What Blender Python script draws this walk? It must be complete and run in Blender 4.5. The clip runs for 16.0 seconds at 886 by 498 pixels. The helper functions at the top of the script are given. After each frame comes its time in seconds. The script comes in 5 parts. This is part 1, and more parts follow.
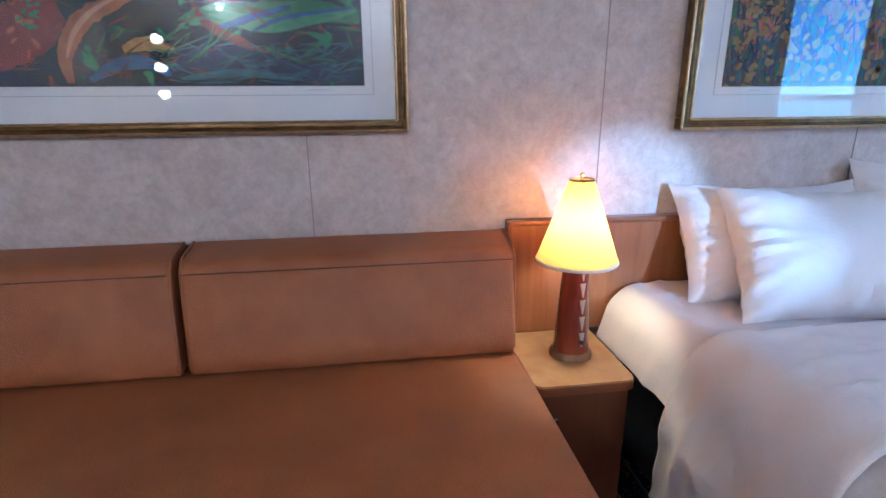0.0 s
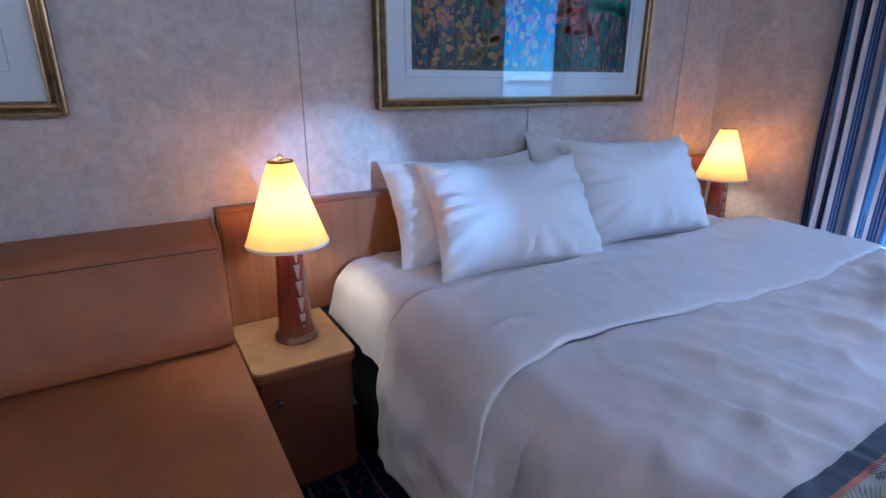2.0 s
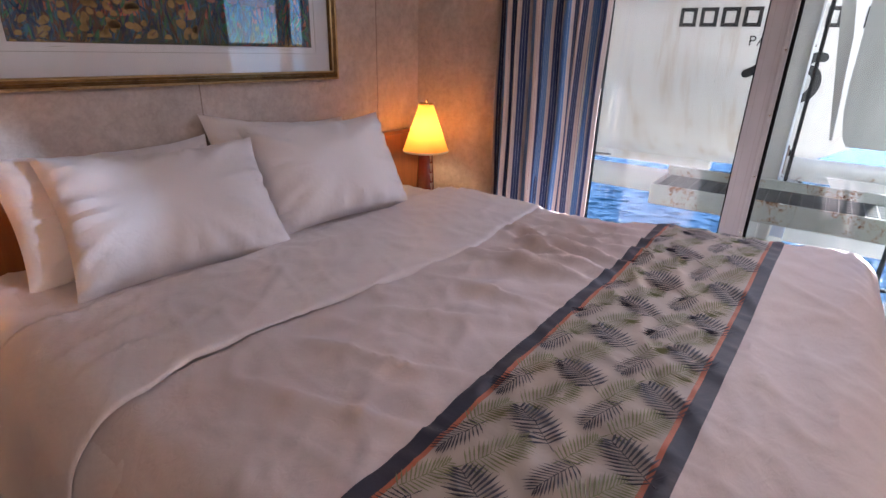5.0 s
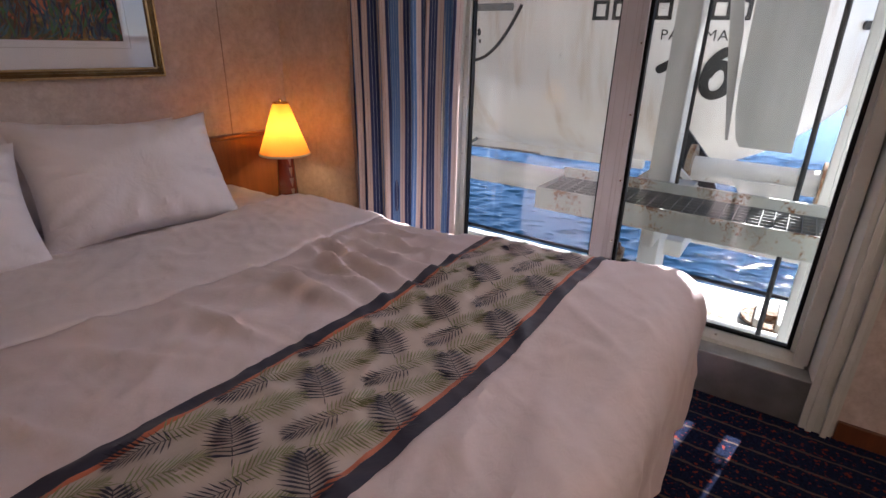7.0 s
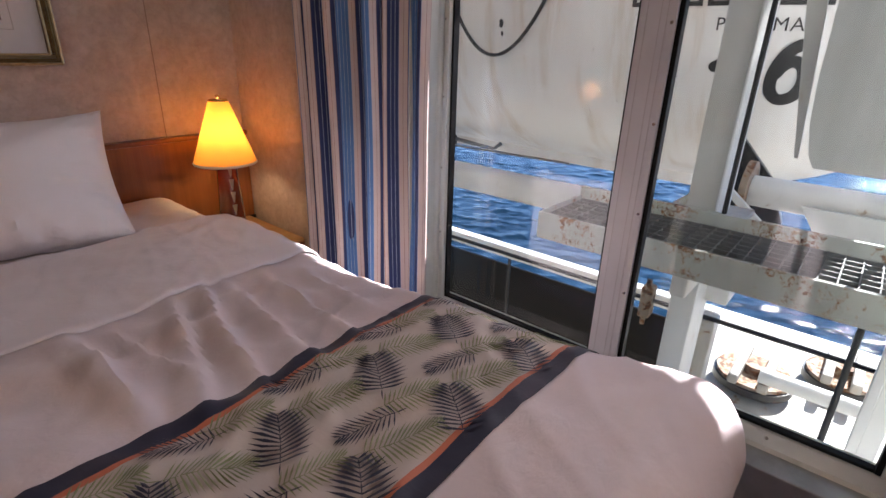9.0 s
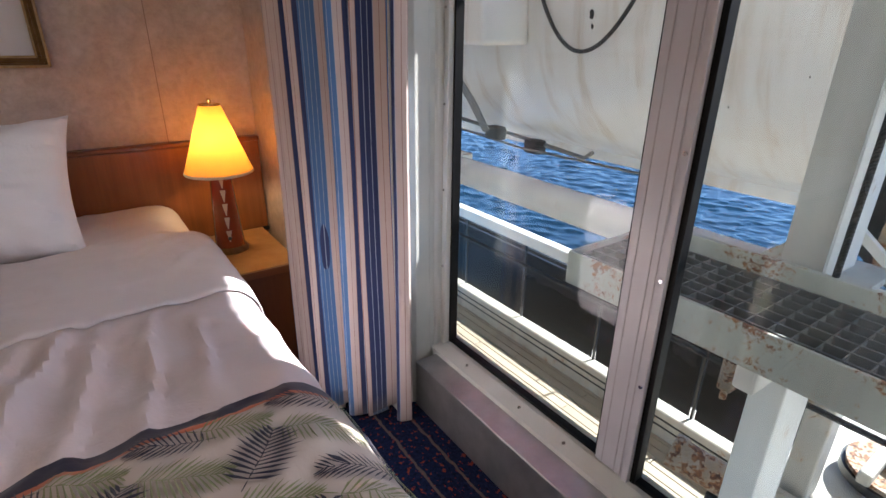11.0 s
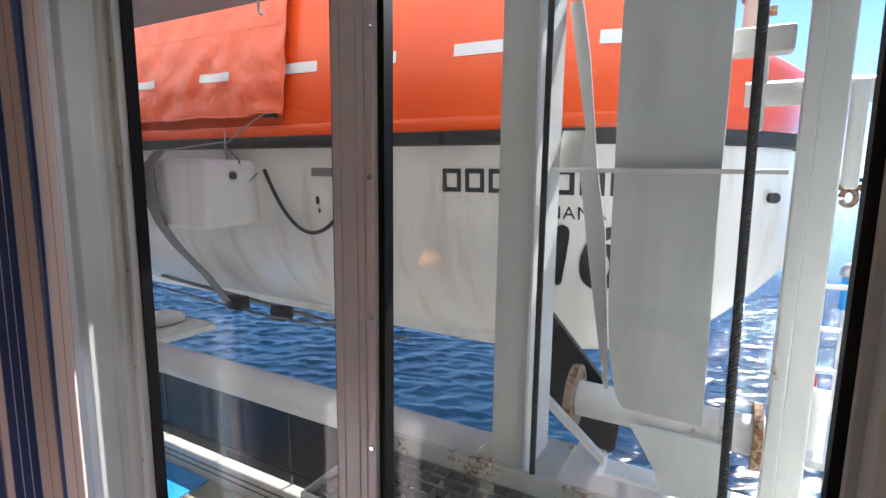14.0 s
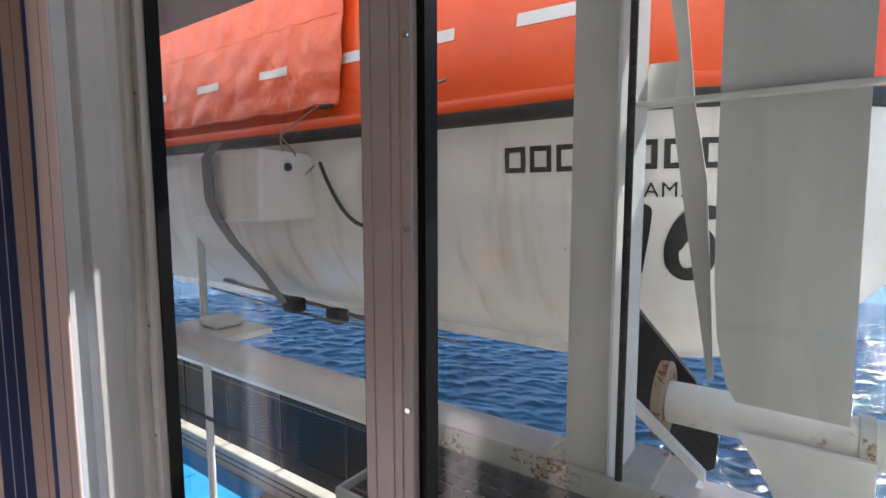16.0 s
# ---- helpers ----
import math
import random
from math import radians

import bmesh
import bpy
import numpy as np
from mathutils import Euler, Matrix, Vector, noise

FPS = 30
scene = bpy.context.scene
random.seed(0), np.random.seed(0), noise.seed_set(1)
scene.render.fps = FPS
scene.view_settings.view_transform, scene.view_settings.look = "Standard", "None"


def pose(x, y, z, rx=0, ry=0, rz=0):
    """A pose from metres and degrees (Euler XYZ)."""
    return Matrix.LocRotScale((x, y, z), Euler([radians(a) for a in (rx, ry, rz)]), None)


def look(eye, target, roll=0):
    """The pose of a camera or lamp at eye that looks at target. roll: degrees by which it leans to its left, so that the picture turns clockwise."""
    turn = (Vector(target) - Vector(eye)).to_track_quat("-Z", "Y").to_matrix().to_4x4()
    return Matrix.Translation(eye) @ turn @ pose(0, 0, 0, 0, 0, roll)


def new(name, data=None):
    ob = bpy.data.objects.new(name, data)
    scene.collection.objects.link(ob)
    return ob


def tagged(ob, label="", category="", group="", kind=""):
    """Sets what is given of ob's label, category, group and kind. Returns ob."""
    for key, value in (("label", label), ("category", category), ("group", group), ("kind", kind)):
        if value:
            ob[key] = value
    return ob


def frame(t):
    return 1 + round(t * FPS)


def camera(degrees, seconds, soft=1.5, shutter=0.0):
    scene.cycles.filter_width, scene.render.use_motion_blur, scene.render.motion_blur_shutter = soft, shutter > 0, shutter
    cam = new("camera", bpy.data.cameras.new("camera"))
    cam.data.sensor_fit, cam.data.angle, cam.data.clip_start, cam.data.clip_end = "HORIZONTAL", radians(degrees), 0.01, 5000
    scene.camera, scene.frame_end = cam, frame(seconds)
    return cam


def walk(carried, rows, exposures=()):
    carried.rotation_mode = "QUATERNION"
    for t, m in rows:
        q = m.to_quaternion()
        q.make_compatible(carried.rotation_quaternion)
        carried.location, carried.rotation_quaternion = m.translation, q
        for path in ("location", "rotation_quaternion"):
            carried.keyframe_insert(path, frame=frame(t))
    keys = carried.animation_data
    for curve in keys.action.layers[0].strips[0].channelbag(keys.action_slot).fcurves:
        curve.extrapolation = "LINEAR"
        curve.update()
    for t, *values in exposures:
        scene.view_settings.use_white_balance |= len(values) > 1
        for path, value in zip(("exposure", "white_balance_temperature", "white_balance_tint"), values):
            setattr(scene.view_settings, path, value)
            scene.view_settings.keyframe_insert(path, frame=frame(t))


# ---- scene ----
cam = camera(81.6, 16.0)
PATH = [
    (0, (-0.015, 0.1, 1.248), (0.249, 2.0, 0.685), -0.4),
    (0.5, (0.023, 0.055, 1.255), (0.549, 1.895, 0.675), -0.4),
    (1, (0.087, 0.046, 1.249), (0.834, 1.804, 0.656), -0.3),
    (1.5, (0.177, 0.025, 1.25), (1.05, 1.718, 0.641), -0.3),
    (2, (0.222, 0.004, 1.242), (1.205, 1.63, 0.618), 0.2),
    (2.5, (0.267, 0.015, 1.219), (1.314, 1.593, 0.575), 0.2),
    (3, (0.328, 0.067, 1.24), (1.442, 1.579, 0.554), 0.5),
    (3.5, (0.398, 0.081, 1.247), (1.623, 1.494, 0.536), 0.6),
    (4, (0.415, 0.071, 1.251), (1.794, 1.326, 0.528), 1.1),
    (4.5, (0.479, -0.021, 1.257), (1.973, 1.095, 0.534), 1.1),
    (5, (0.575, -0.186, 1.29), (2.095, 0.891, 0.561), 1.5),
    (5.8, (0.695, -0.45, 1.294), (2.22, 0.62, 0.559), 1.5),
    (6.6, (0.95, -0.585, 1.295), (2.485, 0.462, 0.556), 1.45),
    (7.5, (1.274, -0.557, 1.292), (2.815, 0.481, 0.552), 1.4),
    (8, (1.404, -0.544, 1.266), (2.926, 0.514, 0.515), 1.6),
    (8.5, (1.589, -0.507, 1.261), (3.071, 0.597, 0.498), 1.5),
    (10.8, (2.25, -0.543, 1.175), (3.33, 0.985, 0.47), 1.3),
    (11, (2.341, -0.532, 1.247), (3.408, 0.98, 0.489), 0.7),
    (11.5, (2.469, -0.531, 1.327), (3.66, 0.892, 0.579), 0.6),
    (12, (2.512, -0.563, 1.434), (3.875, 0.73, 0.749), 0.5),
    (12.5, (2.516, -0.59, 1.501), (4.043, 0.569, 0.931), 0.6),
    (13, (2.516, -0.591, 1.548), (4.147, 0.473, 1.094), 0.6),
    (13.5, (2.514, -0.584, 1.577), (4.205, 0.417, 1.207), 0.6),
    (14, (2.51, -0.58, 1.595), (4.242, 0.376, 1.3), 0.7),
    (14.5, (2.516, -0.579, 1.596), (4.271, 0.351, 1.362), 0.6),
    (15, (2.583, -0.575, 1.522), (4.346, 0.347, 1.323), 0.6),
    (15.5, (2.703, -0.564, 1.439), (4.444, 0.4, 1.239), 0.2),
    (16, (2.717, -0.47, 1.363), (4.328, 0.697, 1.162), -0.1),
]
EXPOSURES = [(0.0, 4.2, 4000, 1), (1.0, 3.8, 4000, 5), (2.0, 3.55, 3700, 2), (3.0, 3.35, 3900, 6), (3.5, 3.2, 4100, 10), (4.0, 3.32, 4700, 19), (4.5, 3.38, 5150, 18), (5.0, 3.2, 5650, 19), (8.0, 2.7, 6100, 22), (11.0, 2.9, 5900, 13), (12.5, 2.88, 5850, 15), (14.0, 2.55, 5950, 16), (16.0, 2.3, 6100, 17)]
walk(cam, [(t, look(eye, target, roll)) for t, eye, target, roll in PATH], EXPOSURES)

# ---- world, sun, lamps ----
SUN_AZ, SUN_EL = 10.0, 42.0          # degrees from the outward axis towards -y, and above the horizon
sun_dir = Vector((math.cos(radians(SUN_EL)) * math.cos(radians(SUN_AZ)), -math.cos(radians(SUN_EL)) * math.sin(radians(SUN_AZ)), math.sin(radians(SUN_EL))))
world = bpy.data.worlds.new("sky_world")
scene.world = world
world.use_nodes = True
wn = world.node_tree.nodes
sky = wn.new("ShaderNodeTexSky")
sky.sky_type, sky.sun_disc = "NISHITA", False
sky.dust_density, sky.air_density, sky.ozone_density = 0.0, 0.8, 2.5
sky.altitude = 4000
sky.sun_elevation, sky.sun_rotation = radians(SUN_EL), math.atan2(sun_dir.x, sun_dir.y)
world.node_tree.links.new(sky.outputs[0], wn["Background"].inputs[0])
wn["Background"].inputs[1].default_value = 0.065
sun = new("sun", bpy.data.lights.new("sun", "SUN"))
sun.data.energy, sun.data.angle, sun.data.color = 3.0, radians(0.53), (1.0, 0.94, 0.85)
sun.matrix_world = look(sun_dir * 30, (0, 0, 0))
# area lamp added outside, above view, fills the room in place of sky light
fill_lamp = new("window_fill", bpy.data.lights.new("window_fill", "AREA"))
fill_lamp.data.shape, fill_lamp.data.size, fill_lamp.data.size_y, fill_lamp.data.spread = "RECTANGLE", 0.6, 0.3, radians(72)
fill_lamp.data.energy, fill_lamp.data.color = 0.75, (1.0, 0.97, 0.94)
fill_lamp.matrix_world = look((3.95, -0.25, 2.38), (1.4, 0.6, 0.7))

# spot added for the cool light patch on wall and pillow, source unseen
SPOT_AT = Vector((2.40, -2.24, 1.72))
patch_spot = new("pillow_patch_spot", bpy.data.lights.new("pillow_patch_spot", "SPOT"))
patch_spot.data.energy, patch_spot.data.color, patch_spot.data.shadow_soft_size = 34.0, (0.72, 0.87, 1.0), 0.05
patch_spot.data.spot_size, patch_spot.data.spot_blend = radians(8.8), 0.45
patch_spot.matrix_world = look(SPOT_AT, (0.80, 1.70, 0.85))

# ---- material helpers ----
def material(name, base=(0.5, 0.5, 0.5), rough=0.5, metal=0.0, coat=0.0, sheen=0.0):
    m = bpy.data.materials.new(name)
    m.use_nodes = True
    b = m.node_tree.nodes["Principled BSDF"]
    b.inputs["Base Color"].default_value = (*base, 1)
    b.inputs["Roughness"].default_value = rough
    b.inputs["Metallic"].default_value = metal
    b.inputs["Coat Weight"].default_value = coat
    b.inputs["Coat Roughness"].default_value = 0.03
    b.inputs["Sheen Weight"].default_value = sheen
    return m


def node(m, kind, **inputs):
    n = m.node_tree.nodes.new(kind)
    for k, v in inputs.items():
        n.inputs[k.replace("_", " ")].default_value = v
    return n


def link(m, a, b):
    m.node_tree.links.new(a, b)


def bsdf(m):
    return m.node_tree.nodes["Principled BSDF"]


def coords(m, scale=(1, 1, 1), out="Object", rot=(0, 0, 0)):
    tc, mp = node(m, "ShaderNodeTexCoord"), node(m, "ShaderNodeMapping")
    mp.inputs["Scale"].default_value = scale
    mp.inputs["Rotation"].default_value = rot
    link(m, tc.outputs[out], mp.inputs["Vector"])
    return mp.outputs[0]


def noise_tex(m, vec, scale, detail=4.0, rough=0.55, distortion=0.0):
    n = node(m, "ShaderNodeTexNoise", Scale=scale, Detail=detail, Roughness=rough, Distortion=distortion)
    link(m, vec, n.inputs["Vector"])
    return n.outputs["Fac"]


def ramp(m, fac, stops, constant=False):
    r = node(m, "ShaderNodeValToRGB")
    e = r.color_ramp.elements
    while len(e) < len(stops):
        e.new(0.5)
    for el, (p, c) in zip(e, stops):
        el.position, el.color = p, (*c, 1)
    if constant:
        r.color_ramp.interpolation = "CONSTANT"
    link(m, fac, r.inputs["Fac"])
    return r.outputs["Color"]


def mix(m, fac, a, b, blend="MIX"):
    n = node(m, "ShaderNodeMix")
    n.data_type, n.blend_type = "RGBA", blend
    for sock, v in ((n.inputs["Factor"], fac), (n.inputs[6], a), (n.inputs[7], b)):
        if hasattr(v, "is_linked"):
            link(m, v, sock)
        else:
            sock.default_value = (*v, 1) if isinstance(v, tuple) else v
    return n.outputs[2]


def bump(m, height, strength=0.3, dist=0.01, chain=None):
    b = node(m, "ShaderNodeBump", Strength=strength, Distance=dist)
    link(m, height, b.inputs["Height"])
    if chain is not None:
        link(m, chain, b.inputs["Normal"])
    link(m, b.outputs[0], bsdf(m).inputs["Normal"])
    return b.outputs[0]


def colour(m, socket):
    link(m, socket, bsdf(m).inputs["Base Color"])


def mottled(name, a, b, rough, scale, bump_scale=None, bump_strength=0.2, dist=0.003, metal=0.0, coat=0.0):
    m = material(name, a, rough, metal, coat)
    v = coords(m)
    colour(m, ramp(m, noise_tex(m, v, scale, 6), [(0.35, a), (0.65, b)]))
    if bump_scale:
        bump(m, noise_tex(m, v, bump_scale, 4), bump_strength, dist)
    return m


# ---- materials ----
wallpaper = material("marbled_wallpaper", rough=0.55)
v = coords(wallpaper)
c1 = ramp(wallpaper, noise_tex(wallpaper, v, 9, 8, 0.65, 0.6), [(0.3, (0.50, 0.42, 0.375)), (0.55, (0.60, 0.515, 0.465)), (0.75, (0.68, 0.595, 0.545))])
c2 = ramp(wallpaper, noise_tex(wallpaper, v, 38, 6, 0.7, 0.4), [(0.36, (0.83, 0.80, 0.78)), (0.62, (1.0, 1.0, 1.0))])
colour(wallpaper, mix(wallpaper, 1.0, c1, c2, "MULTIPLY"))
bump(wallpaper, noise_tex(wallpaper, v, 180, 3), 0.06, 0.002)

seam_mat = material("seam_shadow_gap", (0.30, 0.24, 0.20), 0.7)
ceiling_mat = mottled("ceiling_paint", (0.72, 0.70, 0.66), (0.76, 0.74, 0.70), 0.6, 5)
white_metal = mottled("white_painted_metal", (0.58, 0.585, 0.535), (0.52, 0.53, 0.48), 0.36, 7, 60, 0.03, 0.002)
mullion_mat = mottled("grey_lacquered_aluminium", (0.50, 0.49, 0.51), (0.55, 0.54, 0.56), 0.34, 5)
groove_mat = material("mullion_groove", (0.46, 0.44, 0.45), 0.5)
gasket = material("black_rubber_gasket", (0.006, 0.006, 0.006), 0.5)
bsdf(gasket).inputs["Specular IOR Level"].default_value = 0.15
steel = mottled("brushed_steel", (0.36, 0.36, 0.35), (0.46, 0.46, 0.45), 0.38, 12, metal=0.85)
chrome = material("chrome", (0.75, 0.74, 0.72), 0.15, 1.0)
brass = material("brass", (0.72, 0.50, 0.22), 0.25, 1.0)
bronze = mottled("bronze_base", (0.20, 0.12, 0.07), (0.28, 0.17, 0.10), 0.35, 30, metal=0.8)

carpet = material("navy_flecked_carpet", rough=0.95)
bsdf(carpet).inputs["Specular IOR Level"].default_value = 0.1
v = coords(carpet)
fleck = noise_tex(carpet, coords(carpet, (60, 45, 60)), 1.0, 2, 0.6)
base_c = ramp(carpet, noise_tex(carpet, v, 90, 3), [(0.35, (0.003, 0.006, 0.020)), (0.7, (0.010, 0.018, 0.052))])
withred = mix(carpet, ramp(carpet, fleck, [(0.60, (0, 0, 0)), (0.64, (1, 1, 1))]), base_c, (0.20, 0.035, 0.020))
wv = node(carpet, "ShaderNodeTexWave", Scale=3.2, Distortion=0.5, Detail=1.0, Detail_Scale=8.0)
link(carpet, v, wv.inputs["Vector"])
colour(carpet, mix(carpet, ramp(carpet, wv.outputs["Fac"], [(0.965, (0, 0, 0)), (0.99, (0.75, 0.75, 0.75))]), withred, (0.13, 0.095, 0.075)))
bump(carpet, noise_tex(carpet, v, 420, 2), 0.6, 0.004)

leather = material("tan_leatherette", rough=0.42)
v = coords(leather)
colour(leather, ramp(leather, noise_tex(leather, v, 6, 5), [(0.3, (0.29, 0.096, 0.026)), (0.7, (0.37, 0.132, 0.039))]))
vo = node(leather, "ShaderNodeTexVoronoi", Scale=300.0)
link(leather, coords(leather, (0.6, 1.3, 1)), vo.inputs["Vector"])
bump(leather, vo.outputs["Distance"], 0.5, 0.003, bump(leather, noise_tex(leather, v, 14, 4), 0.20, 0.02))


def wood(name, dark, light, rough=0.3, axis=2, coat=0.3):
    m = material(name, rough=rough, coat=coat)
    s = [34, 34, 34]
    s[axis] = 1.6
    vec = coords(m, tuple(s))
    grain = noise_tex(m, vec, 1.0, 6, 0.6, 0.8)
    flame = noise_tex(m, coords(m, (5, 5, 5)), 1.0, 3)
    col = ramp(m, grain, [(0.3, dark), (0.7, light)])
    colour(m, mix(m, 0.35, col, ramp(m, flame, [(0.35, dark), (0.65, light)])))
    bump(m, grain, 0.05, 0.001)
    return m


cherry = wood("cherry_veneer", (0.20, 0.068, 0.020), (0.34, 0.125, 0.038), 0.34)
cherry_dark = wood("dark_cherry_veneer", (0.095, 0.030, 0.012), (0.16, 0.052, 0.018), 0.34)
cherry_edge = wood("cherry_edging", (0.16, 0.055, 0.02), (0.24, 0.085, 0.03), 0.3, 0)
redwood = wood("red_lacquered_wood", (0.13, 0.018, 0.008), (0.24, 0.035, 0.014), 0.2, 2, 0.7)
laminate = mottled("mottled_yellow_laminate", (0.42, 0.23, 0.085), (0.52, 0.31, 0.13), 0.3, 14)
inlay = material("pale_inlay", (0.46, 0.30, 0.22), 0.22)

shade_mat = material("parchment_shade", (0.86, 0.60, 0.25), 0.6)
tl = node(shade_mat, "ShaderNodeBsdfTranslucent")
tl.inputs["Color"].default_value = (0.95, 0.42, 0.05, 1)
ms = node(shade_mat, "ShaderNodeMixShader", Fac=0.6)
link(shade_mat, bsdf(shade_mat).outputs[0], ms.inputs[1])
link(shade_mat, tl.outputs[0], ms.inputs[2])
link(shade_mat, ms.outputs[0], shade_mat.node_tree.nodes["Material Output"].inputs[0])
trim_white = material("white_piping", (0.75, 0.70, 0.62), 0.6)


def linen(name, a, b, weave=900, rumple=0.0):
    m = material(name, a, 0.62, sheen=0.2)
    vec = coords(m)
    colour(m, ramp(m, noise_tex(m, vec, 4, 4), [(0.3, a), (0.7, b)]))
    first = bump(m, noise_tex(m, vec, 7, 5, 0.55, 0.5), 0.22, 0.02)
    if rumple:
        first = bump(m, noise_tex(m, coords(m, (1.0, 1.7, 1.0), rot=(0, 0, 0.5)), 19, 6, 0.6, 1.6), rumple, 0.010, first)
    bump(m, noise_tex(m, vec, weave, 2), 0.05, 0.001, first)
    return m


sheet = linen("white_cotton_sheet", (0.71, 0.64, 0.645), (0.75, 0.68, 0.685), rumple=0.22)
pillowcase = linen("white_pillowcase", (0.76, 0.71, 0.72), (0.80, 0.75, 0.76), rumple=0.25)
duvet_mat = linen("white_duvet_cover", (0.66, 0.57, 0.575), (0.70, 0.61, 0.615), rumple=0.2)
runner_mat = linen("grey_printed_band", (0.48, 0.41, 0.365), (0.52, 0.45, 0.40))
navy_print = linen("navy_print", (0.014, 0.015, 0.036), (0.020, 0.022, 0.048))
green_print = linen("sage_print", (0.20, 0.22, 0.10), (0.23, 0.25, 0.125))
orange_print = linen("coral_print", (0.48, 0.13, 0.065), (0.53, 0.16, 0.08))
black_cloth = mottled("black_box_spring", (0.010, 0.010, 0.012), (0.018, 0.018, 0.020), 0.8, 20)

curtain_mat = material("striped_curtain_cloth", rough=0.75, sheen=0.2)
uv = node(curtain_mat, "ShaderNodeUVMap")
sx = node(curtain_mat, "ShaderNodeSeparateXYZ")
link(curtain_mat, uv.outputs[0], sx.inputs[0])
fr = node(curtain_mat, "ShaderNodeMath")
fr.operation = "FRACT"
link(curtain_mat, sx.outputs[0], fr.inputs[0])
BLUE, NAVY, PALE, CREAM, ROSE = (0.070, 0.17, 0.38), (0.018, 0.034, 0.12), (0.38, 0.45, 0.56), (0.56, 0.46, 0.42), (0.33, 0.20, 0.17)
bands = []
for start, width, ground, pin, lines in ((0.0, 0.32, BLUE, PALE, 4), (0.32, 0.16, CREAM, ROSE, 2), (0.48, 0.30, NAVY, PALE, 3), (0.78, 0.22, CREAM, ROSE, 2)):
    for k in range(lines):
        bands += [(start + width * k / lines, ground), (start + width * (k + 0.89) / lines, pin)]
col = ramp(curtain_mat, fr.outputs[0], bands, True)
colour(curtain_mat, col)
bump(curtain_mat, noise_tex(curtain_mat, coords(curtain_mat), 500, 2), 0.12, 0.001)

gold = material("antique_gold_moulding", rough=0.34, metal=0.75)
v = coords(gold)
colour(gold, ramp(gold, noise_tex(gold, v, 30, 5), [(0.3, (0.085, 0.045, 0.014)), (0.7, (0.21, 0.125, 0.042))]))
bump(gold, noise_tex(gold, v, 160, 3), 0.15, 0.002)
gold_bright = mottled("worn_gold_bead", (0.62, 0.46, 0.24), (0.45, 0.31, 0.14), 0.28, 60, metal=0.8)
mat_board = material("white_mat_board_under_glass", (0.80, 0.79, 0.80), 0.6)
line_mat = material("mat_bevel_line", (0.42, 0.40, 0.38), 0.6)


def painting(name, stroke, strokes, wash, washes, accents):
    """Brush-stroke print: stretched strokes over broad washes, with dabs of accent colour."""
    m = material(name, rough=0.6)
    warp = node(m, "ShaderNodeTexNoise", Scale=7.0, Detail=3.0)
    link(m, coords(m), warp.inputs["Vector"])
    shifted = node(m, "ShaderNodeVectorMath")
    shifted.operation = "MULTIPLY_ADD"
    link(m, warp.outputs["Color"], shifted.inputs[0])
    shifted.inputs[1].default_value = (0.16, 0.16, 0.16)
    link(m, coords(m), shifted.inputs[2])

    def scaled(s):
        mp = node(m, "ShaderNodeMapping")
        mp.inputs["Scale"].default_value = s
        link(m, shifted.outputs[0], mp.inputs["Vector"])
        return mp.outputs[0]
    fine = noise_tex(m, scaled(stroke), 1.0, 7, 0.72, 0.4)
    col = ramp(m, fine, strokes)
    broad = ramp(m, noise_tex(m, scaled(wash), 1.0, 2, 0.5), washes)
    col = mix(m, 0.55, col, broad, "OVERLAY")
    for k, (scale, lo, c, where) in enumerate(accents):
        dabs = noise_tex(m, scaled((scale, scale, scale * 0.8)), 1.0, 3, 0.6)
        zone = noise_tex(m, scaled(where), 1.0, 1, 0.4)
        both = node(m, "ShaderNodeMath")
        both.operation = "MULTIPLY"
        link(m, ramp(m, dabs, [(lo, (0, 0, 0)), (lo + 0.03, (1, 1, 1))]), both.inputs[0])
        link(m, ramp(m, zone, [(0.44, (0, 0, 0)), (0.52, (1, 1, 1))]), both.inputs[1])
        col = mix(m, both.outputs[0], col, c)
    colour(m, col)
    return m


art_meadow = painting("meadow_painting", (46, 1, 11), [(0.34, (0.012, 0.030, 0.050)), (0.44, (0.030, 0.070, 0.055)), (0.50, (0.10, 0.055, 0.035)), (0.56, (0.045, 0.11, 0.05)), (0.66, (0.20, 0.16, 0.07))],
                      (4.2, 1, 2.4), [(0.36, (0.25, 0.40, 0.50)), (0.48, (0.38, 0.45, 0.25)), (0.58, (0.75, 0.24, 0.16)), (0.70, (0.55, 0.30, 0.22))],
                      [(42, 0.56, (0.34, 0.20, 0.045), (2.6, 1, 2.0)), (34, 0.57, (0.42, 0.085, 0.045), (3.4, 2, 3.0)), (58, 0.60, (0.06, 0.10, 0.20), (3.0, 5, 2.5))])
art_garden = painting("garden_path_painting", (9, 1, 34), [(0.34, (0.006, 0.012, 0.020)), (0.46, (0.015, 0.035, 0.035)), (0.54, (0.014, 0.022, 0.060)), (0.62, (0.030, 0.10, 0.045))],
                      (2.0, 1, 3.6), [(0.38, (0.12, 0.16, 0.22)), (0.50, (0.20, 0.42, 0.24)), (0.58, (0.16, 0.26, 0.52)), (0.68, (0.60, 0.26, 0.14))],
                      [(16, 0.60, (0.03, 0.20, 0.08), (2.2, 1, 3.4)), (22, 0.62, (0.24, 0.055, 0.03), (1.6, 4, 2.2))])

